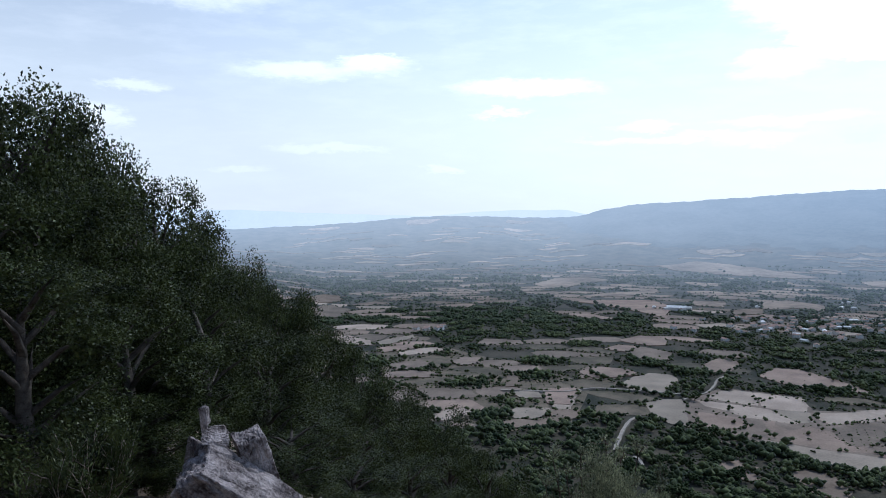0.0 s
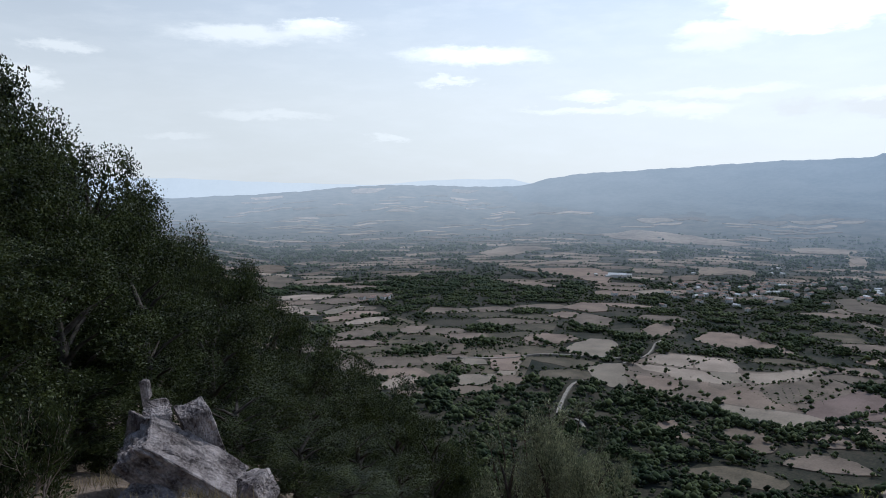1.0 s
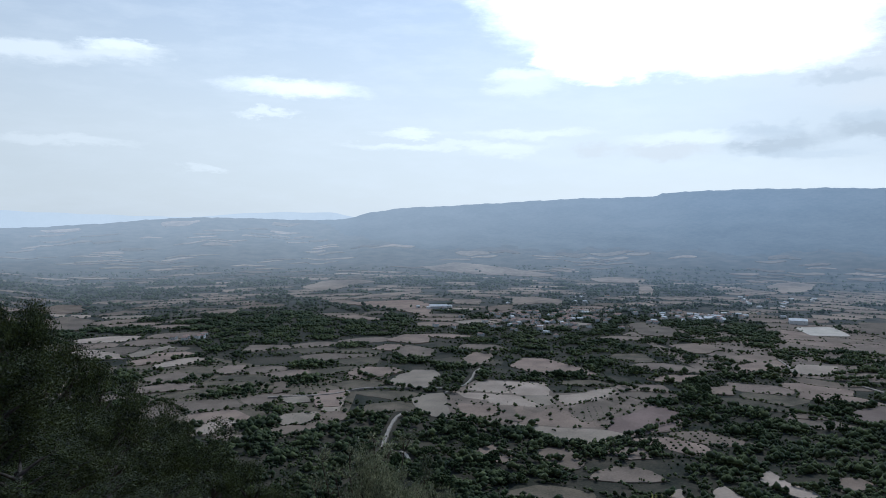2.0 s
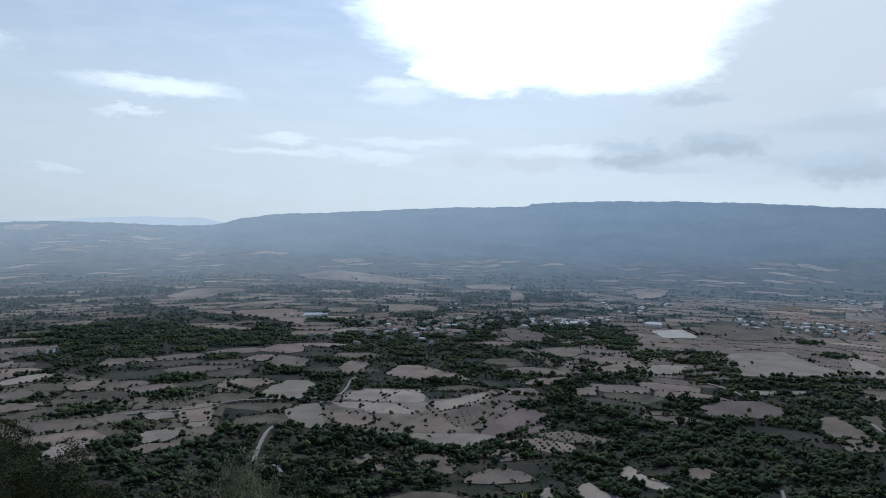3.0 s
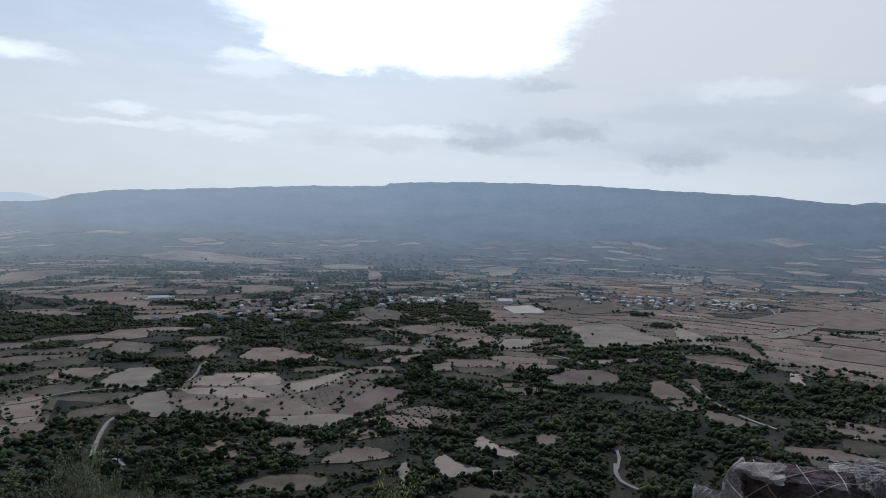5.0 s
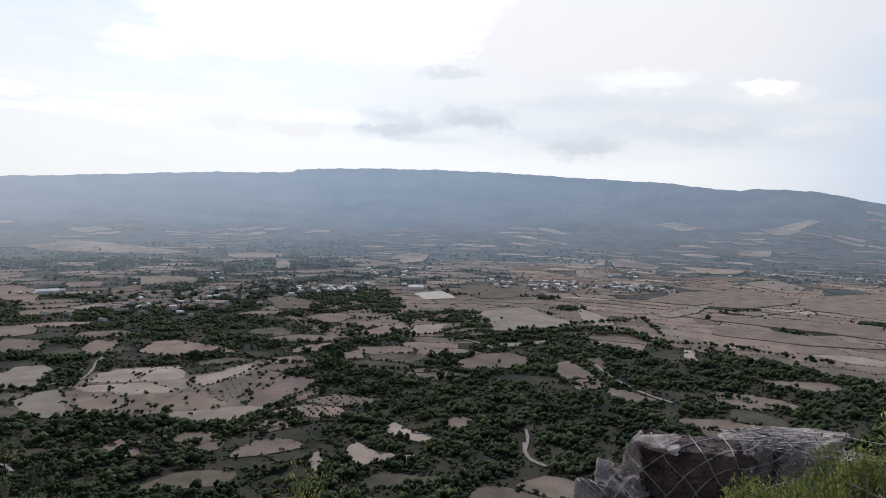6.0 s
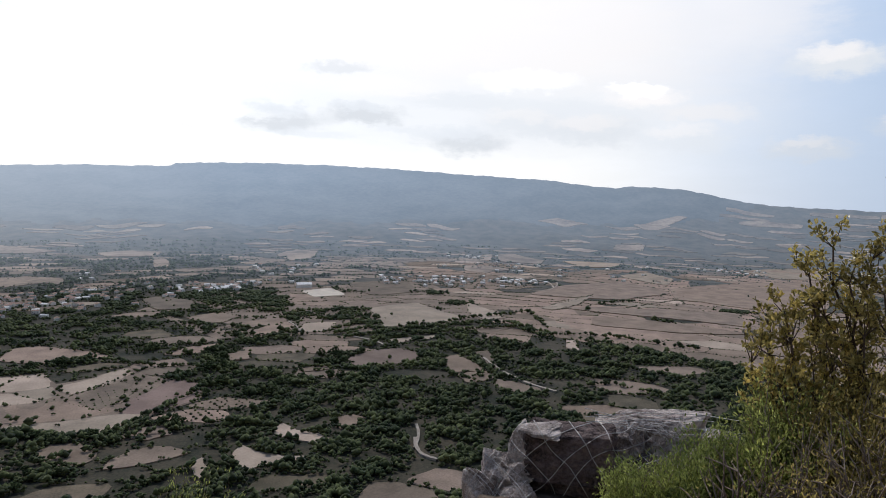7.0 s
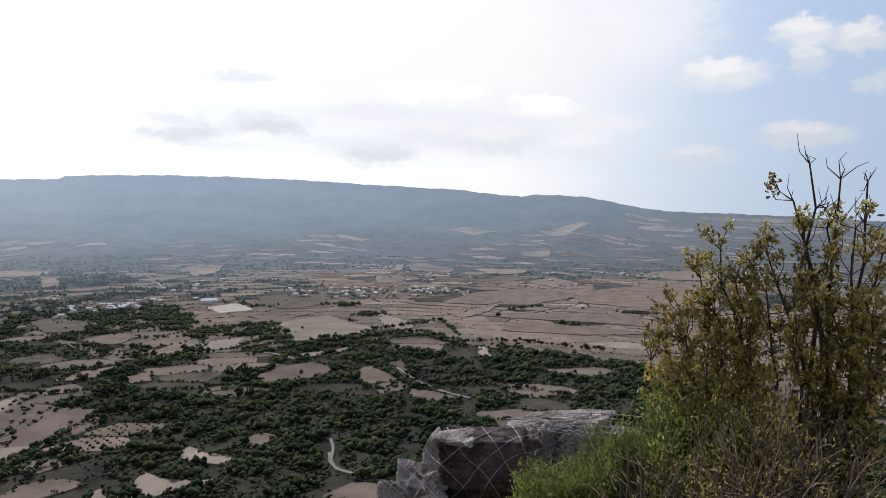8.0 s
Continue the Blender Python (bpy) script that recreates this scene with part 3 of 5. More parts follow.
plot("PALE", 0.25, (273, 853), (299, 871), (331, 869), (312, 815), (293, 759), (276, 773), (268, 805))
plot("PALE", 0.3, (299, 776), (295, 742), (307, 732), (300, 709), (287, 716), (289, 753))
plot("PALE", 0.2, (268, 947), (298, 988), (331, 1012), (357, 1001), (360, 971), (330, 931), (314, 902), (283, 914))
plot("TAN", 0.5, (221, 1020), (242, 1055), (278, 1049), (300, 1023), (278, 981), (245, 971), (219, 988))
plot("PALE", 0.2, (365, 879), (396, 908), (415, 911), (433, 900), (414, 838), (389, 854))
plot("PALE", 0.08, (435, 899), (485, 867), (472, 830), (455, 805), (417, 830))
plot("PALE", 0.1, (345, 867), (418, 822), (423, 767), (419, 763), (370, 795), (369, 814), (348, 836))
plot("TAN", 0.35, (325, 816), (371, 788), (363, 755), (337, 752), (310, 758))
plot("PALE", 0.1, (421, 820), (461, 808), (445, 771), (424, 766))
plot("PALE", 0.3, (468, 803), (503, 801), (538, 811), (560, 807), (550, 784), (502, 763), (461, 760), (456, 777))
plot("BROWN", 0.35, (452, 744), (498, 758), (547, 753), (500, 724), (465, 687), (440, 687), (442, 720))
plot("RED", 0.3, (453, 661), (479, 686), (519, 698), (562, 718), (565, 697), (570, 674), (561, 656), (523, 631), (486, 624), (458, 629), (446, 645))
plot("PALE", 0.05, (353, 715), (397, 681), (447, 650), (460, 626), (431, 613), (399, 617), (380, 639), (375, 669), (356, 688))
plot("BROWN", 0.5, (321, 736), (350, 720), (353, 700), (321, 704), (315, 714))
plot("TAN", 0.5, (291, 660), (304, 652), (313, 631), (306, 597), (291, 599), (276, 612), (273, 633))
plot("TAN", 0.6, (338, 621), (358, 626), (370, 610), (375, 590), (369, 577), (353, 561), (336, 565), (323, 581))
plot("BROWN", 0.7, (347, 536), (365, 547), (385, 553), (405, 545), (413, 528), (413, 506), (392, 509), (366, 520))
plot("BROWN", 0.6, (402, 593), (435, 597), (448, 583), (437, 558), (412, 565))
plot("SCRUB", 0.6, (210, 706), (237, 688), (254, 669), (242, 653), (208, 672))
plot("PALE", 0.4, (160, 922), (208, 923), (183, 864), (169, 827), (150, 829))
plot("TAN", 0.5, (137, 823), (159, 831), (188, 816), (171, 793), (150, 782))
plot("TAN", 0.5, (430, 1058), (471, 1106), (501, 1078), (474, 1037), (444, 1008), (420, 1022))
plot("TAN", 0.8, (487, 986), (533, 1032), (564, 1029), (582, 964), (592, 907), (578, 875), (553, 915), (506, 924))
plot("TAN", 0.6, (638, 834), (690, 841), (739, 821), (699, 796), (654, 811))
plot("PALE", 0.2, (398, 482), (411, 485), (399, 465), (380, 447), (382, 457))
plot("TAN", 0.5, (827, 856), (885, 869), (938, 871), (921, 835), (870, 814), (812, 824))
plot("TAN", 0.5, (857, 917), (936, 920), (966, 894), (906, 859), (853, 880))
plot("PALE", 0.4, (885, 801), (948, 838), (998, 806), (948, 773), (902, 772))
plot("TAN", 0.6, (843, 1033), (916, 1028), (916, 974), (861, 951), (820, 967))
plot("PALE", 0.15, (1162, 843), (1232, 826), (1280, 803), (1239, 740), (1188, 634), (1137, 628), (1019, 709), (1078, 763))
plot("SAND", 0.1, (1261, 1127), (1339, 1100), (1279, 1006), (1207, 1041))
plot("BROWN", 0.15, (1453, 1126), (1589, 1035), (1431, 899), (1317, 941), (1351, 1038))
plot("RED", 0.5, (790, 613), (849, 618), (893, 596), (889, 550), (829, 527), (803, 553), (746, 573))
plot("PALE", 0.6, (934, 644), (983, 616), (952, 606), (916, 617))
plot("PALE", 0.6, (986, 608), (1020, 590), (999, 582), (974, 591))
plot("TAN", 0.5, (889, 505), (914, 494), (881, 446), (858, 418), (818, 456))
plot("TAN", 0.4, (819, 442), (854, 418), (842, 394), (816, 392), (787, 411))
plot("BROWN", 0.5, (940, 483), (967, 467), (938, 444), (872, 420), (900, 448))
plot("BROWN", 0.3, (824, 386), (827, 359), (818, 320), (802, 310), (778, 337), (793, 371))
plot("PALE", 0.5, (502, 483), (523, 494), (517, 468), (521, 438), (515, 416), (502, 422), (495, 445), (491, 471))
plot("PALE", 0.5, (421, 457), (453, 480), (450, 456), (458, 424), (472, 406), (458, 404), (437, 425), (414, 431))
plot("TAN", 0.7, (569, 457), (592, 453), (592, 430), (546, 431))
plot("TAN", 0.7, (699, 633), (693, 614), (728, 595), (742, 613))
plot("PALE", 0.4, (1361, 718), (1299, 621), (1237, 571), (1197, 590), (1241, 648))
plot("PALE", 0.5, (342, 2270), (456, 2452), (562, 2442), (623, 2349), (522, 2267), (429, 2144), (363, 2116))
plot("PALE", 0.1, (945, 2819), (1156, 2910), (1238, 2727), (1302, 2529), (1377, 2377), (1265, 2360), (1125, 2477), (986, 2664))
plot("TAN", 0.4, (388, 1816), (482, 1848), (601, 1840), (613, 1710), (529, 1520), (519, 1589), (473, 1708))
plot("PALE", 0.5, (420, 1922), (523, 2003), (692, 2064), (678, 2007), (531, 1918))
plot("PALE", 0.5, (699, 1808), (787, 1786), (736, 1691), (677, 1723))
plot("TAN", 0.6, (881, 1782), (965, 1800), (1002, 1707), (945, 1599), (928, 1663), (824, 1649))
plot("TAN", 0.6, (733, 1630), (841, 1679), (778, 1573), (709, 1560))
plot("PALE", 0.5, (1435, 2233), (1561, 2239), (1618, 2117), (1486, 2002), (1385, 2096))
plot("PALE", 0.6, (1411, 1901), (1471, 1914), (1357, 1730), (1276, 1704))
plot("TAN", 0.6, (316, 1610), (381, 1603), (421, 1513), (352, 1530))
plot("BROWN", 0.5, (922, 1274), (972, 1274), (980, 1173), (894, 1092), (864, 1151))
plot("TAN", 0.6, (356, 1267), (407, 1313), (444, 1276), (432, 1219), (396, 1211))
plot("TAN", 0.6, (305, 1189), (342, 1227), (374, 1207), (339, 1162))
plot("BROWN", 0.6, (339, 1157), (375, 1206), (414, 1154), (384, 1089), (338, 1092))
plot("PALE", 0.5, (-199, 1292), (-195, 1347), (-163, 1334), (-124, 1288), (-105, 1245), (-173, 1251))
plot("PALE", 0.5, (-106, 1275), (-70, 1317), (-40, 1345), (-27, 1321), (-68, 1269), (-94, 1248))
plot("TAN", 0.6, (-99, 1221), (-57, 1253), (-28, 1253), (-32, 1225), (-64, 1197), (-91, 1183))
plot("PALE", 0.6, (-63, 1179), (-27, 1214), (12, 1227), (18, 1202), (-7, 1175), (-53, 1160))
plot("BROWN", 0.6, (-76, 1092), (-25, 1127), (-5, 1102), (-11, 1064), (-57, 1052))
plot("BROWN", 0.6, (-81, 1038), (-32, 1051), (11, 1033), (-7, 1006), (-71, 1006))
plot("TAN", 0.6, (225, 1023), (262, 1054), (304, 1036), (309, 1003), (272, 986), (236, 986))
plot("TAN", 0.5, (112, 1007), (127, 1007), (125, 947), (102, 941))
plot("PALE", 0.5, (109, 910), (140, 925), (146, 883), (118, 879))
plot("TAN", 0.4, (152, 925), (198, 930), (200, 916), (178, 868), (177, 849), (147, 855), (151, 888))
plot("PALE", 0.3, (90, 810), (105, 836), (147, 831), (140, 808), (120, 791), (99, 791))
plot("TAN", 0.5, (79, 776), (99, 789), (125, 783), (149, 801), (159, 789), (135, 763), (95, 757))
plot("PALE", 0.5, (-4, 808), (14, 829), (35, 838), (49, 825), (26, 789), (7, 787))
plot("BROWN", 0.6, (10, 771), (38, 777), (58, 761), (31, 752))
plot("BROWN", 0.6, (29, 1104), (49, 1146), (83, 1138), (73, 1093), (46, 1083))
plot("TAN", 0.6, (-356, 1858), (-320, 2019), (-245, 1959), (-256, 1875), (-324, 1794))
plot("BROWN", 0.6, (-311, 1661), (-272, 1799), (-208, 1710), (-218, 1592), (-270, 1552))
plot("PALE", 0.5, (2511, 1191), (2598, 1168), (2481, 976), (2345, 937), (2295, 1076))
plot("PALE", 0.5, (2465, 1241), (2498, 1205), (2305, 1119), (2287, 1155))
plot("PALE", 0.5, (2511, 910), (2545, 842), (2580, 697), (2435, 667), (2343, 774))
plot("PALE", 0.2, (2206, 593), (2343, 544), (2215, 433), (2057, 418), (2086, 474), (2146, 559))
plot("TAN", 0.03, (1995, 389), (2256, 239), (2543, 14), (1845, 6), (1746, 157), (1784, 264), (1779, 331))
plot("PALE", 0.2, (2656, 285), (2793, 202), (2886, 19), (2573, 23), (2498, 145))
plot("BROWN", 0.1, (1600, 659), (1815, 646), (2037, 547), (1971, 447), (1892, 374), (1660, 443), (1610, 572))
plot("PALE", 0.3, (1409, 554), (1575, 545), (1665, 521), (1510, 505), (1406, 524))
plot("BROWN", 0.08, (1445, 512), (1503, 452), (1566, 315), (1645, 182), (1465, 137), (1462, 270), (1443, 433))
plot("TAN", 0.08, (1387, 428), (1416, 261), (1389, 129), (1316, 241), (1287, 396))
plot("PALE", 0.1, (4003, 504), (4104, 372), (4138, 151), (4056, 160), (4010, 361))
plot("TAN", 0.2, (3643, 875), (3897, 753), (3899, 703), (3635, 756))
plot("TAN", 0.2, (3469, 1415), (3594, 1332), (3570, 1154), (3456, 1247))
plot("TAN", 0.4, (2937, 833), (3068, 854), (3159, 748), (3006, 725))
plot("PALE", 0.4, (1862, 1789), (1983, 1861), (2079, 1874), (2099, 1796), (1888, 1642), (1746, 1611))
plot("PALE", 0.5, (1118, 393), (1116, 374), (1050, 345), (1060, 370))
plot("TAN", 0.6, (692, 764), (730, 757), (695, 718), (670, 734))
plot("TAN", 0.3, (2058, 1105), (2103, 1018), (2059, 923), (1909, 943), (1918, 1019))
dirt_road(5.0, (187, 681), (194, 699), (212, 741), (231, 778), (250, 797))
dirt_road(4.0, (327, 865), (339, 877), (353, 893), (368, 895), (395, 931), (414, 964), (440, 992))
dirt_road(4.0, (201, 663), (204, 656), (203, 639))
dirt_road(5.0, (939, 872), (914, 828), (880, 784))
dirt_road(6.0, (914, 699), (911, 659), (895, 618))
dirt_road(5.0, (571, 355), (552, 342), (537, 326), (534, 307))
dirt_road(5.0, (1662, 707), (1670, 653), (1781, 659), (1885, 703), (1895, 747))
dirt_road(4.0, (606, 376), (582, 358), (547, 340))
dirt_road(6.0, (1558, 2081), (1390, 1873), (1310, 1690))
dirt_road(4.0, (94, 922), (174, 909), (233, 924), (337, 890))


def tree_line(spacing, size, *points):
    """Field trees in a row that stay where the plots meet."""
    for a, b in zip(points, points[1:]):
        a, b = np.array(a, float), np.array(b, float)
        n = max(1, int(np.linalg.norm(b - a) / spacing))
        for i in range(n):
            if rs.random() < 0.88:
                p = a + (b - a) * (i + rs.random()) / n + rs.normal(0, 0.9, 2)
                EDGE.append((p[0], p[1], size * rs.uniform(0.6, 1.3)))


tree_line(4.5, 4.6, (312, 739), (331, 698), (353, 677), (367, 641), (380, 620), (401, 613), (445, 618), (497, 636), (547, 653), (582, 675))
tree_line(5.0, 4.2, (318, 745), (340, 690), (360, 665), (374, 632), (398, 604), (448, 608))
tree_line(5, 1.3, (350, 879), (361, 866), (405, 834))
tree_line(4, 1.6, (326, 836), (355, 809), (376, 805))
tree_line(5, 1.2, (420, 819), (427, 763), (436, 720), (441, 675), (455, 666))
tree_line(5, 1.0, (381, 784), (422, 763))
tree_line(5, 1.9, (433, 756), (463, 756), (517, 774), (522, 741))
tree_line(4.5, 2.2, (476, 698), (536, 723), (576, 738))
tree_line(4.5, 3.0, (313, 793), (308, 749), (328, 736), (362, 754))
tree_line(4.5, 4.4, (288, 661), (308, 603), (324, 592), (373, 582), (402, 588), (437, 565))
tree_line(5, 4.0, (240, 1011), (267, 941), (304, 888), (341, 874))
tree_line(5, 2.0, (390, 834), (457, 876), (490, 856), (561, 823))
tree_line(5, 4.2, (515, 900), (575, 863), (589, 794), (610, 759))
tree_line(4, 4.0, (308, 818), (310, 820))
tree_line(4, 4.2, (558, 704), (560, 706))
tree_line(4, 4.2, (519, 654), (521, 656))
tree_line(4, 4.4, (361, 720), (368, 722))
tree_line(4, 4.8, (368, 816), (372, 818))
tree_line(4.5, 3.8, (735, 575), (773, 548), (827, 517))
tree_line(6, 3.0, (824, 521), (821, 458), (793, 378))
tree_line(5, 3.6, (843, 392), (839, 335), (848, 291), (852, 229))
tree_line(5, 3.8, (649, 538), (676, 508), (726, 483))
tree_line(5, 3.8, (911, 621), (937, 562), (923, 481), (879, 436))
tree_line(5, 3.8, (841, 289), (893, 250), (878, 160))
tree_line(5, 3.8, (708, 633), (758, 571))
tree_line(5, 3.8, (801, 426), (889, 387), (914, 315))
tree_line(3.5, 4.6, (909, 739), (990, 726), (1001, 671), (1013, 607), (1101, 611), (1158, 580), (1194, 536), (1158, 463), (1144, 433))
tree_line(3.5, 4.2, (887, 709), (953, 686), (982, 634), (1047, 592), (1110, 555), (1160, 509), (1118, 435))
tree_line(4, 3.8, (1032, 812), (1077, 804), (1034, 746))
tree_line(4, 4.2, (1078, 860), (1083, 823), (1073, 784), (1008, 766), (941, 762))
tree_line(5, 4.6, (1559, 469), (1556, 448))
tree_line(5, 5.0, (1424, 319), (1409, 299), (1408, 281), (1402, 260))
tree_line(9, 4.6, (1399, 308), (1415, 263))
tree_line(6, 1.5, (1434, 561), (1453, 481), (1386, 329))
tree_line(7, 3.8, (1565, 470), (1616, 446), (1661, 406))
tree_line(7, 4.6, (1041, 807), (979, 686), (1059, 635), (1178, 627), (1252, 587), (1346, 560), (1197, 458))
tree_line(7, 4.8, (1160, 591), (1205, 539), (1126, 437), (1178, 387), (1198, 327), (1196, 270), (1192, 183))
tree_line(6, 4.4, (1445, 470), (1458, 457))
tree_line(6, 1.5, (1695, 525), (1556, 534), (1469, 556))
tree_line(7, 1.6, (1519, 402), (1736, 339), (1872, 331))
tree_line(7, 1.6, (2023, 369), (2103, 212))
dirt_road(5.5, (918, 452), (866, 396), (830, 340), (815, 295))
dirt_road(7.0, (1743, 652), (1841, 712), (1859, 802), (1722, 811))


# ---- the walled patchwork of the valley ----
WOODS = []


def wood_at(x, y, radius, dense):
    WOODS.append((x, y, radius, dense))


wood_at(752, 1116, 260, 0.9)
wood_at(640, 1240, 240, 0.8)
wood_at(1023, 611, 200, 0.8)
wood_at(648, 369, 230, 0.8)
wood_at(85, 705, 240, 0.8)
wood_at(515, 566, 170, 0.35)
wood_at(780, 440, 200, 0.7)
wood_at(900, 420, 220, 0.6)
wood_at(400, 420, 220, 0.7)
wood_at(300, 560, 160, 0.75)
wood_at(1050, 800, 150, 0.7)
wood_at(150, 620, 200, 0.8)
wood_at(782, 358, 170, 1.0)
wood_at(881, 480, 150, 0.95)
wood_at(1016, 274, 180, 0.95)
wood_at(714, 255, 160, 0.95)
wood_at(1019, 147, 180, 0.9)
wood_at(679, 736, 130, 0.9)
wood_at(200, 647, 150, 0.95)
wood_at(631, 569, 130, 0.85)
wood_at(622, 374, 150, 0.9)
wood_at(73, 729, 160, 0.95)
wood_at(664, 1100, 200, 0.95)
wood_at(290, 1262, 200, 0.7)
wood_at(250, 1250, 300, 0.5)
wood_at(1000, 1500, 260, 0.5)
wood_at(-100, 1000, 250, 0.5)


def woodiness(x, y):
    p = 0.0
    for cx, cy, rad, dense in WOODS:
        p = max(p, dense * min(1.0, max(0.0, 1.7 - 1.7 * math.hypot(x - cx, y - cy) / rad)))
    return p


def clip(poly, a, b):
    """The side of the bisector of a and b that holds a."""
    mid, way = (a + b) / 2, b - a
    side = (poly - mid) @ way
    out = []
    for i in range(len(poly)):
        j = (i + 1) % len(poly)
        if side[i] <= 0:
            out.append(poly[i])
        if (side[i] <= 0) != (side[j] <= 0):
            t = side[i] / (side[i] - side[j])
            out.append(poly[i] + (poly[j] - poly[i]) * t)
    return np.array(out)


def rounded(poly, gap, rng, n=18):
    """The cell drawn in by gap, its corners cut, its sides uneven."""
    c = poly.mean(0)
    reach = np.linalg.norm(poly - c, axis=1).mean()
    poly = c + (poly - c) * max(0.3, 1 - gap / max(reach * 0.75, 1))
    edge = np.roll(poly, -1, 0) - poly
    ln = np.linalg.norm(edge, axis=1)
    at = (np.arange(n) + 0.5) / n * ln.sum()
    ends = np.cumsum(ln)
    k = np.minimum(np.searchsorted(ends, at), len(poly) - 1)
    p = poly[k] + edge[k] * ((at - ends[k] + ln[k]) / ln[k])[:, None]
    return p + rng.normal(0, 0.02 * reach, p.shape)


WOODED = []          # cells grown over: centre, reach, density


def patchwork():
    """Cells of a jittered plan: some are fields, some are overgrown; hedges run along their sides."""
    rng = np.random.default_rng(17)
    long = 1.75                                   # how much longer the plots lie across the view than along it
    seeds, grid = [], {}
    for _ in range(90000):
        az = rng.uniform(-26, 110)
        b = long * math.log(rng.uniform(420, float(np.interp(az, (-26, 8, 18, 50, 68, 80, 86), (4350, 4350, 3350, 3350, 3600, 3700, 4350)))))
        r = math.exp(b / long)
        if rng.random() > r / 3500 + 0.1:
            continue
        keep = (62 * (r / 700) ** 0.40) / r * rng.uniform(0.75, 1.3)
        a = radians(az)
        key = (int(a // 0.09), int(b // 0.09))
        if any(math.hypot(a - q[0], b - q[1]) < keep for i in (-1, 0, 1) for j in (-1, 0, 1) for q in grid.get((key[0] + i, key[1] + j), ())):
            continue
        grid.setdefault(key, []).append((a, b))
        seeds.append((a, b))
        if len(seeds) > 6000:
            break
    seeds = np.array(seeds)
    singles = 0
    far_v, far_f, far_base = [], [], 0
    for n, s in enumerate(seeds):
        r = math.exp(s[1] / long)
        d = np.linalg.norm(seeds - s, axis=1)
        near = np.argsort(d)[1:18]
        w = 95 / r * (r / 700) ** 0.40
        cell = s + np.array(((-w, -w), (w, -w), (w, w), (-w, w)), float)
        for m in near:
            cell = clip(cell, s, seeds[m])
            if len(cell) < 3:
                break
        if len(cell) < 3:
            continue
        reach_r = np.exp(cell[:, 1] / long)
        poly = np.column_stack([reach_r * np.sin(cell[:, 0]), reach_r * np.cos(cell[:, 0])])
        c = poly.mean(0)
        wood = woodiness(*c)
        grown = max(min(wood, 0.8), (0.88 if r < 820 else 0.62) + 0.6 * noise.noise((c[0] / 240, c[1] / 240, 3.0)) if r < 1250 else (0.3 if r > 2200 and c[0] > 3.4 * c[1] else 0.72 if r > 2500 else 0.58 if c[0] < c[1] * 1.35 else 0.25) + 0.6 * noise.noise((c[0] / 420, c[1] / 420, 5.0)))
        open_land = r > 1050 and c[0] > (1.1 if r < 1700 else 1.5) * c[1] and r < 2600
        if open_land and wood < 0.3:
            grown = 0.1                           # open dry farmland
        if 830 < r < 1330 and c[0] < 0.36 * c[1] and rng.random() < 0.75:
            grown = 0.22                          # small plots, wall to wall
        if r > 2600:
            # far plots lie as narrow strips along the slope
            out = c / r
            poly = poly - np.outer((poly - c) @ out, out) * rng.uniform(0.25, 0.6)
            grown = max(grown, 0.55)
        reach = np.linalg.norm(poly - c, axis=1).mean()
        covered = inside(np.append(poly[:, 0], c[0]), np.append(poly[:, 1], c[1]), 0.95)
        if rng.random() < grown:
            flip = np.roll(poly, -1, 0)
            if r < 3000:
                WOODED.append((c[0], c[1], reach, max(0.4, min(1.0, grown)), 0.5 * float((poly[:, 0] * flip[:, 1] - poly[:, 1] * flip[:, 0]).sum()), poly))
            chance = 0.5
        else:
            chance = 0.85
            if covered.sum() < 2:
                dry = open_land
                rim = rounded(poly, 0.5 if dry else 2.0 if r < 1300 else 3.0, rng, 26 if dry and r < 2000 else 18 if r < 1300 else 12)
                v, f = field_mesh(rim, 0.35 if r < 2000 else 0.9 if r < 2700 else 2.2, land)
                if r < 2450 and singles < 700:
                    tone = ("TAN", "BROWN", "BROWN", "SCRUB", "SCRUB", "SCRUB")[int(rng.integers(6))] if r < 1250 else ("PALE", "TAN", "TAN", "BROWN", "BROWN", "BROWN")[int(rng.integers(6))]
                    if dry:
                        tone = "TAN" if noise.noise((c[0] / 330, c[1] / 330, 8.0)) > -0.1 else "BROWN"
                        tone = "PALE" if rng.random() < 0.08 else tone
                    # cells further out use the field material with emitted haze
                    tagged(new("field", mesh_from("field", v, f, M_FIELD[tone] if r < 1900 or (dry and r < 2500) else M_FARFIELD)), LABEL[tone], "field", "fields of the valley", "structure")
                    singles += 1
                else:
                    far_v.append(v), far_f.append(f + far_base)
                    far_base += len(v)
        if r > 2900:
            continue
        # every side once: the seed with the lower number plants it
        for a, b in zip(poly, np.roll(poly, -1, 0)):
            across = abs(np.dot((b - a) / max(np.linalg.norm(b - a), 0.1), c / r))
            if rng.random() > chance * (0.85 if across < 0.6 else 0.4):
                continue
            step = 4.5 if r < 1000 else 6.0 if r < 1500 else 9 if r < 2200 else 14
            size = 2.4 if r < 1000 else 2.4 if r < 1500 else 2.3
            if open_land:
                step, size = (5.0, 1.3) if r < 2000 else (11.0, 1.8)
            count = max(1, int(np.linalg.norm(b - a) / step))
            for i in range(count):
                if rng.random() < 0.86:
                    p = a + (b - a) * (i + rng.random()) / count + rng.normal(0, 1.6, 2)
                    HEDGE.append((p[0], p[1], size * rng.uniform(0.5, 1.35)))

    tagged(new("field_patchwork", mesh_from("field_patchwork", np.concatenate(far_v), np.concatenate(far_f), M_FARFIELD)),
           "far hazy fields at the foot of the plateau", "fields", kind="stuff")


patchwork()


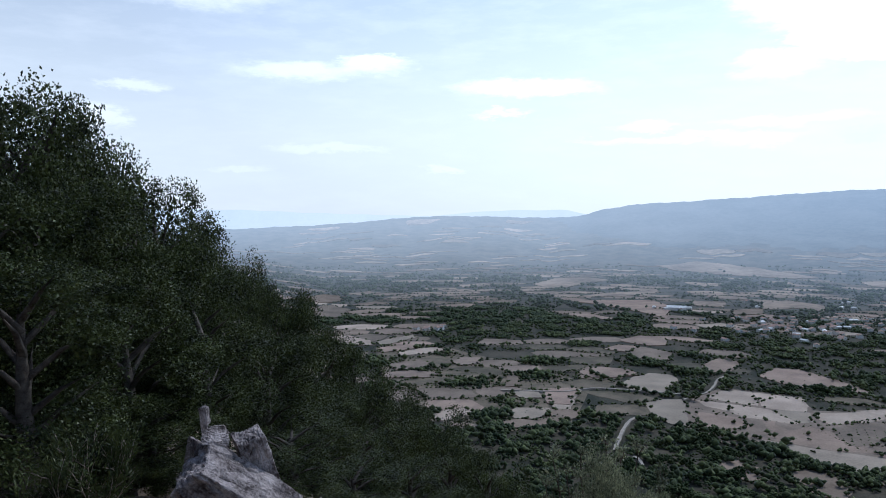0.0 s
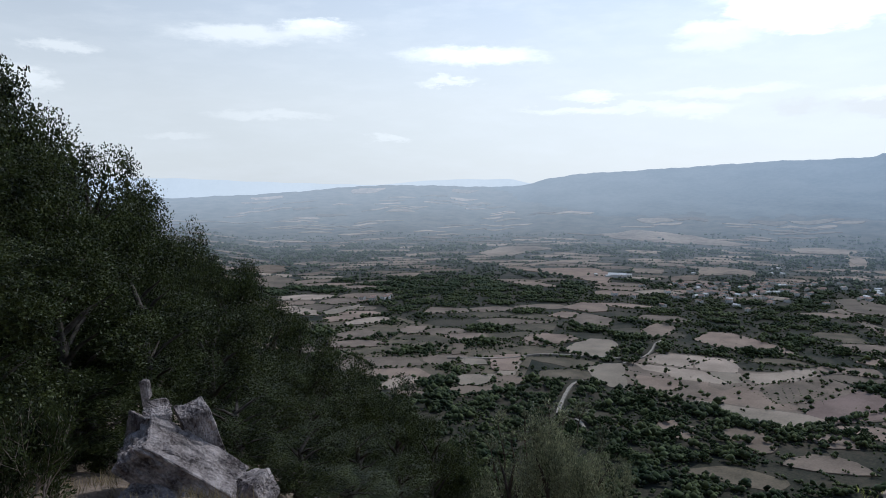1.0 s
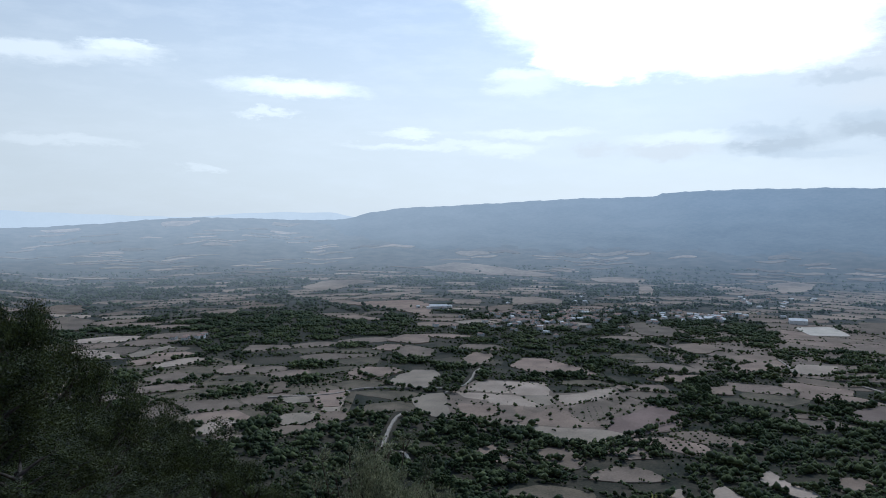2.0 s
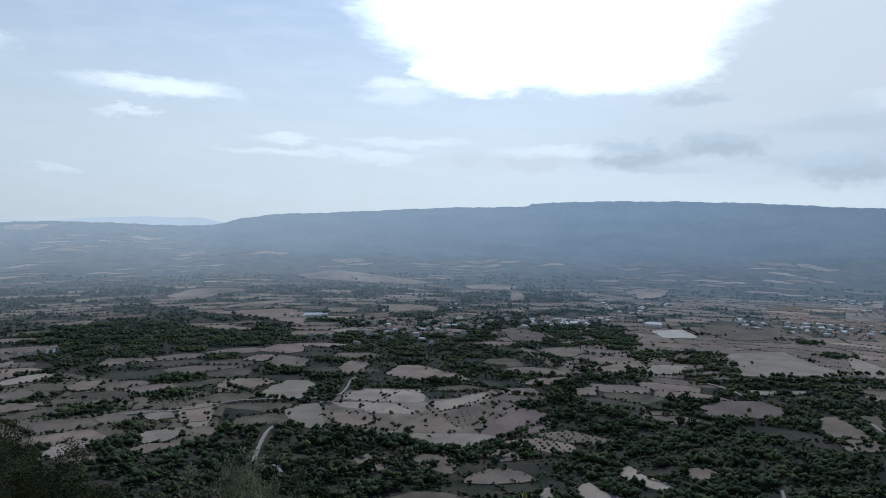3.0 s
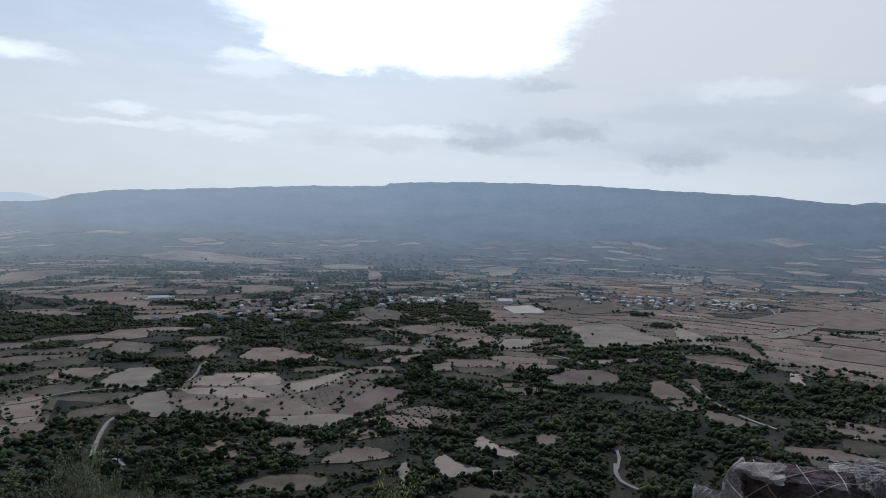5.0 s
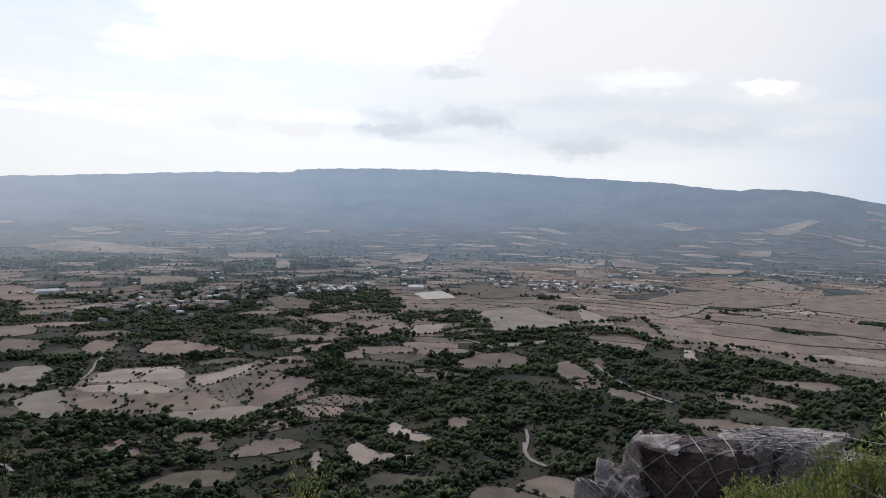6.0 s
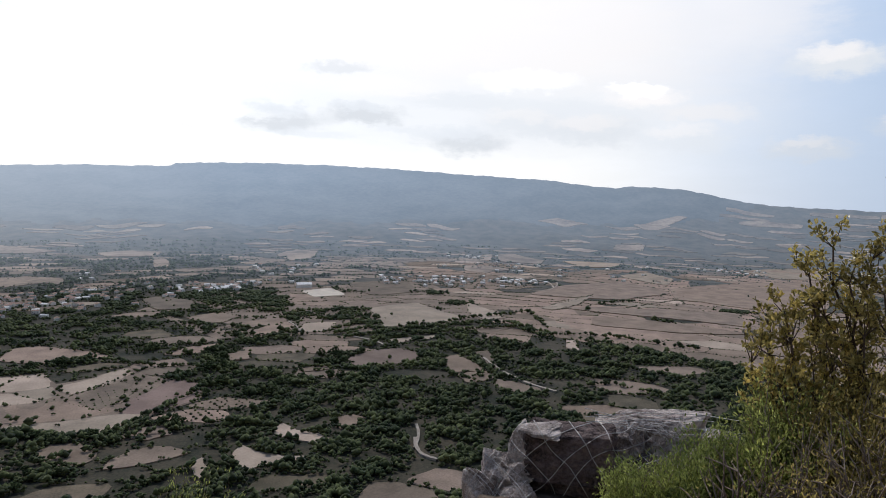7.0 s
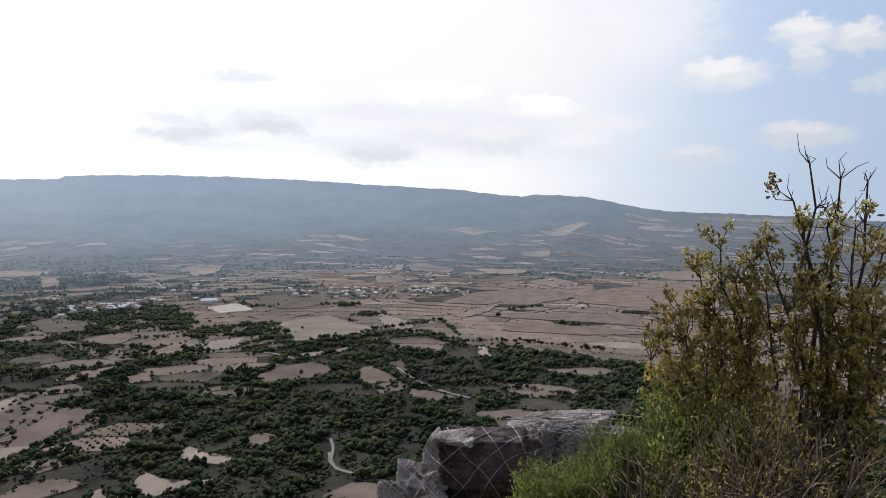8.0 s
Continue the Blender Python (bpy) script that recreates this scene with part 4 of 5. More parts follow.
def scatter_woods():
    """Trees and bushes inside the overgrown cells."""
    rng = np.random.default_rng(5)
    out = []
    for x, y, reach, dense, area, poly in WOODED:
        r = math.hypot(x, y)
        count = int(dense * abs(area) * 0.45 * (0.19 if r < 1150 else 0.07 if r < 1700 else 0.011 if r < 2550 else 0.0045))
        w = rng.dirichlet(np.ones(len(poly)) * 0.75, count) if count else np.zeros((0, len(poly)))
        p = w @ poly + rng.normal(0, 3, (count, 2))
        for q in p:
            if noise.noise((q[0] / 30, q[1] / 30, 4.0)) > -0.34:
                out.append((q[0], q[1], rng.choice((1.1, 1.7, 2.6, 3.6, 5.2), p=(0.28, 0.32, 0.18, 0.14, 0.08)) * rng.uniform(0.8, 1.3) if r < 1250 else rng.uniform(1.8, 4.6) * (1 if r < 1700 else 1.3)))
    return np.array(out)


# ---- villages ----
def house(name, w, l, h, roof_mat, label):
    """A gabled house on the origin, ridge along y."""
    thing = new(name)
    bm = bmesh.new()
    z1 = h + w * 0.2
    ring = [(-w / 2, -0.6), (w / 2, -0.6), (w / 2, h), (0, z1), (-w / 2, h)]
    a = [bm.verts.new((x, -l / 2, z)) for x, z in ring]
    b = [bm.verts.new((x, l / 2, z)) for x, z in ring]
    bm.faces.new(a), bm.faces.new(b[::-1])
    for i in range(5):
        bm.faces.new((a[i], b[i], b[(i + 1) % 5], a[(i + 1) % 5]))
    bmesh.ops.recalc_face_normals(bm, faces=bm.faces)
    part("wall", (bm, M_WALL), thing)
    for s in (-1, 1):
        bm = bmesh.new()
        e, t = w / 2 + 0.4, 0.18
        drop = h - 0.4 * 0.4
        quad = [(s * e, drop + 0.02), (0, z1 + 0.02), (0, z1 + t + 0.02), (s * e, drop + t + 0.02)]
        a = [bm.verts.new((x, -l / 2 - 0.3, z)) for x, z in quad]
        b = [bm.verts.new((x, l / 2 + 0.3, z)) for x, z in quad]
        bm.faces.new(a), bm.faces.new(b[::-1])
        for i in range(4):
            bm.faces.new((a[i], b[i], b[(i + 1) % 4], a[(i + 1) % 4]))
        bmesh.ops.recalc_face_normals(bm, faces=bm.faces)
        part("roof", (bm, roof_mat), thing)

    def opening(kind, x, y, z, dx, dy, dz):
        bm = bmesh.new()
        bmesh.ops.create_cube(bm, size=1, matrix=Matrix.Translation((x, y, z)) @ Matrix.Diagonal((dx, dy, dz, 1)))
        part(kind, (bm, M_DARK), thing)

    opening("door", -w / 2, l * 0.12, 1.05, 0.1, 1.0, 2.1)
    for y in (-0.3, 0.36):
        opening("window", -w / 2, l * y, h * 0.62, 0.1, 1.1, 1.3)
    for x in (-0.22, 0.22):
        opening("window", w * x, -l / 2, h * 0.62, 1.1, 0.1, 1.3)
    return tagged(thing, label, "house", "village houses")


HOMES = []


def villages():
    rng = np.random.default_rng(21)
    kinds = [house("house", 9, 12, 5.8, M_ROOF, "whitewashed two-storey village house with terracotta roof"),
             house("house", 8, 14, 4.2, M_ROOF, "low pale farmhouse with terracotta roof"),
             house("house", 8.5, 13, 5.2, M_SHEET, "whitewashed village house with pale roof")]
    clusters = ((836, 1414, 230, 130, 88), (717, 1337, 150, 80, 24), (1181, 1306, 90, 45, 32), (1661, 922, 90, 125, 46), (1791, 784, 60, 75, 24),
                (2600, 300, 70, 110, 26), (-4, 1421, 45, 40, 8), (2400, 1250, 110, 110, 18), (600, 1654, 50, 30, 7), (1122, 1284, 60, 60, 10),
                (1500, 1450, 260, 160, 18), (950, 1700, 200, 150, 8), (2100, 1000, 200, 200, 16), (2250, 600, 260, 260, 12), (1560, 1080, 90, 60, 16))
    first = {0: True, 1: True, 2: True}
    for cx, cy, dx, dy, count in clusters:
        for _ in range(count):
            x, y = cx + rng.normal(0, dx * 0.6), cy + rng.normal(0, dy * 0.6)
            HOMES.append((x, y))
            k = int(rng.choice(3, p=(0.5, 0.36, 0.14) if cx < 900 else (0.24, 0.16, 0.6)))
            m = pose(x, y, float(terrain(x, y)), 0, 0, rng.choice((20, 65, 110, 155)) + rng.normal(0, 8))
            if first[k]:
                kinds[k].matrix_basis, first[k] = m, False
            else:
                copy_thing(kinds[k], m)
    hall = house("sports_hall", 22, 38, 9, M_SHEET, "large white sports hall beside a sandy pitch")
    hall["category"] = "hall"
    hall.matrix_basis = pose(1311, 1165, float(terrain(1311, 1165)), 0, 0, 50)
    barn = house("barn", 20, 46, 7, M_SHEET, "long pale farm barn among dry fields")
    barn["category"] = "barn"
    barn.matrix_basis = pose(605, 1654, float(terrain(605, 1654)), 0, 0, 70)


villages()


def tree_meshes(seed, clump_count):
    """Trunk with limbs, and a crown of leaf clumps, 6 m high, on the origin."""
    rng = np.random.default_rng(seed)
    limbs = [tube([(0, 0, -0.8), (0.1, 0.05, 1.2), (0.05, 0.15, 3.0)], (0.32, 0.24, 0.12), 6)]
    for k in range(5):
        a = k * 1.26 + rng.uniform(-0.3, 0.3)
        limbs.append(tube([(0.08, 0.1, 1.3 + 0.2 * k), (math.cos(a) * 1.0, math.sin(a) * 1.0, 2.6 + 0.2 * k),
                           (math.cos(a) * 1.9, math.sin(a) * 1.9, 3.4 + 0.3 * k)], (0.14, 0.09, 0.04), 4))
    d = rng.normal(0, 1, (clump_count, 3))
    d /= np.linalg.norm(d, axis=1, keepdims=True)
    c = d * rng.uniform(0.45, 1.0, (clump_count, 1)) ** 0.6 * np.array((2.7, 2.7, 1.9)) + (0, 0, 3.8)
    c += 0.35 * np.sin(c[:, [1, 2, 0]] * 2.1 + seed)
    v, f = clumps(rng, c, rng.uniform(0.45, 0.95, clump_count))
    return mesh_from("trunk", *join_tubes(limbs), M_BARK), mesh_from("crown", v, f, M_TREE, True)


def orchard(x, y, length, turn, depth, turn2, spacing, size):
    """Rows of small trees, for the woodland to take in."""
    rng = np.random.default_rng(int(x))
    u = np.array((math.cos(radians(turn)), math.sin(radians(turn))))
    w = np.array((math.cos(radians(turn2)), math.sin(radians(turn2))))
    for i in np.arange(-length / 2, length / 2, spacing):
        for j in np.arange(-depth / 2, depth / 2, spacing):
            if rng.random() < 0.85:
                p = np.array((x, y)) + u * i + w * j + rng.normal(0, 0.6, 2)
                ORCHARD.append((p[0], p[1], size * rng.uniform(0.8, 1.2)))


ORCHARD = []
orchard(129, 817, 34, 15, 64, 118, 8, 1.5)
orchard(508, 568, 110, -15, 110, 73, 9, 1.7)
orchard(157, 971, 29, -3, 53, 86, 9, 1.5)
orchard(477, 714, 60, -15, 60, 65, 9, 1.4)


def valley_trees():
    near_homes = np.random.default_rng(31)
    for x, y in HOMES:
        for _ in range(3):
            a, d = near_homes.uniform(0, 6.28), near_homes.uniform(9, 24)
            EDGE.append((x + d * math.cos(a), y + d * math.sin(a), near_homes.uniform(1.6, 3.4)))
    spots = np.concatenate([np.array(HEDGE), scatter_woods()])
    for q in HOMES:
        spots = spots[np.hypot(spots[:, 0] - q[0], spots[:, 1] - q[1]) > 16]
    rng = np.random.default_rng(9)
    if ROADS:
        road = np.array(ROADS)
        off = np.ones(len(spots), bool)
        for q in road:
            off &= np.hypot(spots[:, 0] - q[0], spots[:, 1] - q[1]) > 8
        spots = spots[off]
    bare = inside(spots[:, 0], spots[:, 1], 0.96) & (rng.random(len(spots)) < 0.992)
    spots = spots[~bare]
    r = np.hypot(spots[:, 0], spots[:, 1])
    # single trees along the edges of the big fields
    near = (np.abs(spots[:, 0] - 470) < 330) & (np.abs(spots[:, 1] - 740) < 190) & (spots[:, 2] > 3.0)
    chosen = np.flatnonzero(near)
    chosen = chosen[rng.permutation(len(chosen))[:280]]
    kinds = []
    for seed in (1, 2, 3):
        trunk, crown = tree_meshes(seed, 46)
        kinds.append((trunk, crown))
    for n, i in enumerate(chosen):
        x, y, s = spots[i]
        tree = new("oak_tree")
        tree.matrix_basis = pose(x, y, float(terrain(x, y)), 0, 0, rng.uniform(0, 360)) @ Matrix.Diagonal((s / 2.8, s / 2.8, s / 2.8 * rng.uniform(0.8, 1.1), 1))
        tagged(tree, "round dark evergreen oak at a field edge", "tree", "oaks of the valley")
        trunk, crown = kinds[n % 3]
        part("trunk", trunk, tree), part("crown", crown, tree)
    rest = np.concatenate([np.delete(spots, chosen, 0), np.array(ORCHARD), np.array(EDGE)])
    r = np.hypot(rest[:, 0], rest[:, 1])
    vs, fs, base = [], [], 0
    far_mesh = None
    for lo, hi, small, big, count in ((0, 720, 2.1, 99, 4), (720, 1500, 2.1, 99, 3), (0, 1500, 0, 2.1, 1), (1500, 5000, 0, 99, 2)):
        s = rest[(r >= lo) & (r < hi) & (rest[:, 2] >= small) & (rest[:, 2] < big)]
        m = len(s)
        far = lo == 1500
        c = rng.normal(0, 0.36 if count > 1 else 0.1, (m, count, 3)) * s[:, 2, None, None] * np.array((2.0 if far else 1, 2.0 if far else 1, 0.5))
        c[:, :, 2] += s[:, 2, None] * (0.95 if count > 1 else 0.5)
        g = land(s[:, 0], s[:, 1])
        c += np.column_stack([s[:, 0], s[:, 1], g])[:, None]
        size = (s[:, 2, None] * rng.uniform(0.42, 0.72, (m, count)) * {4: 1.08, 3: 1.22, 2: 1.65, 1: 1.75}[count]).ravel()
        v, f = clumps(rng, c.reshape(-1, 3), size)
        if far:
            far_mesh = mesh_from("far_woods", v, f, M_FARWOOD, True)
            break
        vs.append(v), fs.append(f + base)
        base += len(v)
    tagged(new("woodland", mesh_from("woodland", np.concatenate(vs), np.concatenate(fs), M_WOOD, True)),
           "dark evergreen woods, hedgerow trees and scrub", "woods", kind="stuff")
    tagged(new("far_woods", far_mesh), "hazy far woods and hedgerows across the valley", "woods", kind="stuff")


valley_trees()


# ---- the ledge: boulders, net, trees and shrubs ----
def spot(az, dist, el=None):
    """A place on the ground, or at an elevation as seen from the eye."""
    h = heading(az)
    x, y = h.x * dist, h.y * dist
    return Vector((x, y, float(terrain(x, y)) if el is None else EYE + dist * math.tan(radians(el))))


def boulder(seed, size, cuts=9):
    """A broken block with flat faces and worn edges, on the origin."""
    rng = np.random.default_rng(seed)
    bm = bmesh.new()
    if cuts:
        for _ in range(cuts + 5):
            p = rng.uniform(-1, 1, 3)
            bm.verts.new(p / max(np.abs(p)) * rng.uniform(0.75, 1.0))
    else:                                          # a split block keeps its eight corners
        for k in range(8):
            bm.verts.new(np.array((1 - 2 * (k & 1), 1 - (k & 2), 1 - (k & 4) / 2)) * rng.uniform(0.78, 1.0, 3))
    hull = bmesh.ops.convex_hull(bm, input=bm.verts)
    bmesh.ops.delete(bm, geom=[g for g in hull["geom_interior"] if isinstance(g, bmesh.types.BMVert)], context="VERTS")
    bmesh.ops.bevel(bm, geom=bm.edges[:], offset=0.035, segments=1, affect="EDGES", profile=0.6)
    bmesh.ops.triangulate(bm, faces=bm.faces[:])
    for _ in range(5):
        long = [e for e in bm.edges if e.calc_length() > 0.085]
        if not long or len(bm.verts) > 9000:
            break
        bmesh.ops.subdivide_edges(bm, edges=long, cuts=1)
        bmesh.ops.triangulate(bm, faces=[f for f in bm.faces if len(f.verts) > 3])
    bm.normal_update()
    for v in bm.verts:
        q = v.co * 2.0 + Vector((seed * 3.1, 0, 0))
        ledge = abs(noise.noise(Vector((q.x * 0.8, q.y * 0.8, q.z * 2.6))))
        crack = abs(noise.noise(Vector((q.x * 1.7, q.y * 1.7, q.z * 0.7)) + Vector((9, 4, 2))))
        d = 0.08 * noise.fractal(q * 0.9, 0.9, 2.0, 5) + 0.024 * noise.fractal(q * 4, 0.9, 2.0, 3) - 0.09 * max(0.0, 0.06 - ledge) / 0.06 - 0.04 * max(0.0, 0.03 - crack) / 0.03
        v.co = v.co + v.normal * d
    for v in bm.verts:
        v.co = Vector((v.co.x * size[0], v.co.y * size[1], v.co.z * size[2]))
    return bm


def rock(seed, at, size, turn=(0, 0, 0), cuts=9, label="pale grey weathered boulder on the ledge", mat=M_ROCK):
    ob = part("boulder", (boulder(seed, size, cuts), mat), None, label, pose(*at, *turn))
    return tagged(ob, label, "boulder", "boulders of the ledge")


def oak_template(seed, leaf_clumps=380, each=42):
    """A holm oak 6 m high with crown radius about 2.1 m."""
    rng = np.random.default_rng(seed)
    limbs = [tube([(0, 0, -0.6), (0.08, 0.0, 1.0), (-0.05, 0.1, 2.4), (0.05, 0.05, 4.2)], (0.2, 0.16, 0.12, 0.05), 7)]
    for k in range(13):
        a, z = k * 2.4 + rng.uniform(-0.4, 0.4), 1.2 + 0.24 * k
        reach = 1.15 - 0.03 * k
        limbs.append(tube([(0, 0.05, z), (math.cos(a) * reach * 0.5, math.sin(a) * reach * 0.5, z + 0.55),
                           (math.cos(a) * reach, math.sin(a) * reach, z + 0.9)], (0.07, 0.045, 0.015), 5))
    # lumpy crown: boughs, each with clumps of leaves on its outside
    boughs = rng.normal(0, 1, (25, 3))
    boughs /= np.linalg.norm(boughs, axis=1, keepdims=True)
    boughs = boughs * rng.uniform(0.6, 1.0, (25, 1)) * np.array((1.45, 1.45, 2.1)) + (0, 0, 3.3)
    pick = rng.integers(0, 25, leaf_clumps)
    d = rng.normal(0, 1, (leaf_clumps, 3)) + (boughs[pick] - (0, 0, 3.3)) * 0.5 + (0, 0, 0.55)
    d /= np.linalg.norm(d, axis=1, keepdims=True)
    bulk = rng.uniform(0.32, 0.68, 25)
    c = boughs[pick] + d * (bulk[pick] * rng.uniform(0.88, 1.12, leaf_clumps))[:, None]
    c[:, 2] = np.maximum(c[:, 2], 0.35)
    pts = (c[:, None] + np.clip(rng.normal(0, 1, (leaf_clumps, each, 3)), -1.35, 1.35) * rng.uniform(0.08, 0.15, (leaf_clumps, 1, 1))).reshape(-1, 3)
    v, f = leaves(rng, pts, 0.055, 0.038, 0.4)
    # the denser foliage inside each bough
    inner = rng.integers(0, 25, 6500)
    way = rng.normal(0, 1, (6500, 3))
    way /= np.linalg.norm(way, axis=1, keepdims=True)
    v2, f2 = leaves(rng, boughs[inner] + way * (bulk[inner] * rng.uniform(0.45, 0.82, 6500))[:, None], 0.085, 0.07, 0.2)
    v, f = np.concatenate([v, v2]), np.concatenate([f, f2 + len(v)])
    wood = [mesh_from("limb" if i else "trunk", *join_tubes([t]), M_BARK, True) for i, t in enumerate(limbs)]
    return wood, mesh_from("crown", v, f, M_OAK), float(np.percentile(v[:, 2], 99.8))


OAKS = [oak_template(s) for s in (4, 5, 6)]


def holm_oak(n, az, dist, top_el, wide, label="dense dark holm oak on the steep slope", leaf_mat=None):
    base = spot(az, dist)
    tall = EYE + dist * math.tan(radians(top_el)) - base.z
    wood, crown, top = OAKS[n % 3]
    tree = new("holm_oak")
    tree.matrix_basis = pose(*base, 0, 0, n * 67) @ Matrix.Diagonal((wide / 2.1, wide / 2.1, tall / top, 1))
    tagged(tree, label, "tree", "holm oaks of the slope")
    if leaf_mat:
        crown = crown.copy()
        crown.materials[0] = leaf_mat
    for i, me in enumerate(wood):
        part("limb" if i else "trunk", me, tree)
    part("crown", crown, tree)


holm_oak(0, -38, 11, 10.8, 2.0)
holm_oak(1, -33.5, 11, 8.6, 1.8)
holm_oak(2, -29.6, 12, 9.0, 1.6)
holm_oak(3, -25.8, 13, 4.9, 1.6)
holm_oak(4, -22.2, 14, 1.9, 1.6)
holm_oak(5, -20.4, 15.5, 0.1, 1.5)
holm_oak(6, -18.8, 16.5, -1.9, 1.4)
holm_oak(7, -17.2, 18, -3.4, 1.3)
holm_oak(8, -24.0, 13.5, 3.4, 1.6)
holm_oak(9, -27.8, 12.5, 6.8, 1.6)
holm_oak(10, -31.6, 11.5, 8.6, 1.6)
holm_oak(11, -30.5, 9.6, 2.5, 1.6)
holm_oak(12, -26.6, 10.6, 0.5, 1.5)
holm_oak(13, -23, 11.6, -1.5, 1.5)
holm_oak(14, -19.8, 13, -4, 1.5)
holm_oak(15, -34, 9.2, 3.5, 1.5)
holm_oak(16, -13.9, 24, -4.4, 1.2)
holm_oak(17, -12.6, 20, -6.6, 1.6)
holm_oak(18, -9.0, 22, -9.6, 1.8)
holm_oak(19, -5.4, 25, -12.8, 1.9)
holm_oak(20, -0.5, 27, -16.6, 2.3)
holm_oak(21, 3, 29, -19.6, 2.4)
holm_oak(22, 6.5, 30, -22.3, 2.4)
holm_oak(23, -14.2, 21, -5.6, 1.4)
holm_oak(24, -11, 20, -8.4, 1.7)
holm_oak(25, -7, 22, -11.8, 1.9)
holm_oak(26, -3.4, 24, -15, 2.0)
holm_oak(27, 1.4, 25, -18.2, 2.2)
holm_oak(28, 4.6, 26, -20.9, 2.2)
holm_oak(29, -31, 7.5, -3, 1.3)
holm_oak(30, -24.5, 9.5, -4, 1.5)
holm_oak(31, -19, 10.5, -7, 1.4)
holm_oak(32, -14, 12.5, -10, 1.5)
holm_oak(33, -10, 14, -14, 1.5)
holm_oak(34, -6, 16, -17, 1.6)
holm_oak(35, -2, 18, -20.5, 1.7)
holm_oak(36, 1.5, 20, -23, 1.8)
holm_oak(37, -35, 8.5, -13, 1.2)
holm_oak(38, -28, 9, -14, 1.3)
holm_oak(39, -22.5, 9.5, -15, 1.2)
holm_oak(40, -12, 9.5, -17, 1.1)
holm_oak(41, -7, 11, -20.5, 1.2)
holm_oak(42, -3, 12, -24, 1.3)
for n, (az, dist, el, wide) in enumerate(((14.6, 5.2, -19.4, 0.42), (11.4, 5.4, -21.4, 0.45), (18.2, 5.3, -21.6, 0.42))):
    holm_oak(n, az, dist, el, wide, "young grey-green holm oak rising from below the ledge", M_GREY)


def grow(rng, base, way, length, radius, level, limbs, tips, spread=0.6, kids=3, rise=0.25):
    """Branches into limbs; the ends of the last ones go to tips with their direction."""
    pts, p, d = [Vector(base)], Vector(base), Vector(way).normalized()
    for _ in range(3):
        d = (d + Vector(rng.normal(0, 0.16, 3)) + Vector((0, 0, 0.06 * rise))).normalized()
        p = p + d * length / 3
        pts.append(p)
    limbs.append(tube(pts, (radius, radius * 0.85, radius * 0.7, radius * 0.5), 5 if level > 1 else 3))
    if level <= 1:
        tips += [(q, d) for q in pts[2 - (level == 0):]]
    if level == 0:
        return
    for k in range(kids):
        at = pts[1 + (k % 3)] if k else pts[3]
        turn = (d + Vector(rng.normal(0, spread, 3)) + Vector((0, 0, rise))).normalized()
        grow(rng, at, turn, length * rng.uniform(0.55, 0.85), radius * 0.55, level - 1, limbs, tips, spread, kids, rise)


def shrub(seed, az, dist, top_el, wide, leaf_mat, leaf_size, per_tip, label, stems=7, level=3, spread=0.55, bare=0.0, name="shrub", jitter=0.03, rise=0.3):
    rng = np.random.default_rng(seed)
    base = spot(az, dist)
    tall = EYE + dist * math.tan(radians(top_el)) - base.z
    limbs, tips, marks = [], [], []
    for k in range(stems):
        marks.append(len(limbs))
        a = 2 * math.pi * k / stems + rng.uniform(-0.3, 0.3)
        lean = rng.uniform(0.1, 0.9) * wide / tall
        foot = Vector((math.cos(a) * 0.12 * wide, math.sin(a) * 0.12 * wide, -0.08))
        grow(rng, foot, (math.cos(a) * lean, math.sin(a) * lean, 1), tall * 0.36, 0.013 + 0.008 * tall, level, limbs, tips, spread, 3, rise)
    v = np.array(join_tubes(limbs)[0])
    # fitted to the height and width of the plant
    hi = np.percentile(v[:, 2], 99.7)
    w = np.percentile(np.hypot(v[:, 0], v[:, 1]), 97)
    k = np.array((wide / w, wide / w, tall / hi))
    thing = new(name)
    thing.matrix_basis = Matrix.Translation(base)
    tagged(thing, label, "shrub")
    for first, last in zip(marks, marks[1:] + [len(limbs)]):
        bv, bf = join_tubes(limbs[first:last])
        part("stem", mesh_from("stem", np.array(bv) * k, bf, M_TWIG, True), thing)
    if per_tip:
        tips = [t for t in tips if rng.random() > bare]
        c = np.array([tuple(q) for q, _ in tips]) * k
        d = np.array([tuple(w_) for _, w_ in tips])
        c, d = np.repeat(c, per_tip, 0), np.repeat(d, per_tip, 0)
        c = c + rng.normal(0, jitter, c.shape)
        lv, lf = blunt_leaves(rng, c, leaf_size, leaf_size * 0.36, 0.5, d)
        part("foliage", mesh_from("foliage", lv, lf, leaf_mat), thing)
    return thing


# boulders beside the oaks
def rock_at(seed, az, dist, el, size, turn=(0, 0, 0), cuts=9, label="pale grey weathered boulder on the ledge", mat=M_ROCK):
    return rock(seed, spot(az, dist, el), size, turn, cuts, label, mat)


rock_at(3, -16.1, 7.1, -22.6, (0.66, 0.34, 0.25), (14, 38, 8), 0, "long pale slab of rock sloping down the ledge")
rock_at(8, -14.9, 7.5, -19.7, (0.17, 0.22, 0.34), (0, -16, 24), 0, "upright pale slab leaning on a larger one")
rock_at(6, -18.8, 7.5, -19.6, (0.22, 0.24, 0.30), (0, 24, 40), 9)
rock_at(14, -18.8, 7.3, -16.2, (0.055, 0.055, 0.14), (0, -8, 0), 6, "small upright splinter of rock")
rock_at(18, -18.2, 7.4, -17.5, (0.16, 0.14, 0.11), (0, 10, 30), 8, "small flat stone wedged between larger rocks")
rock_at(17, -18.6, 6.8, -25.4, (0.50, 0.36, 0.38), (10, 30, 8), 9)
rock_at(12, -10.8, 6.9, -25.0, (0.28, 0.26, 0.24), (0, 14, 10), 8)
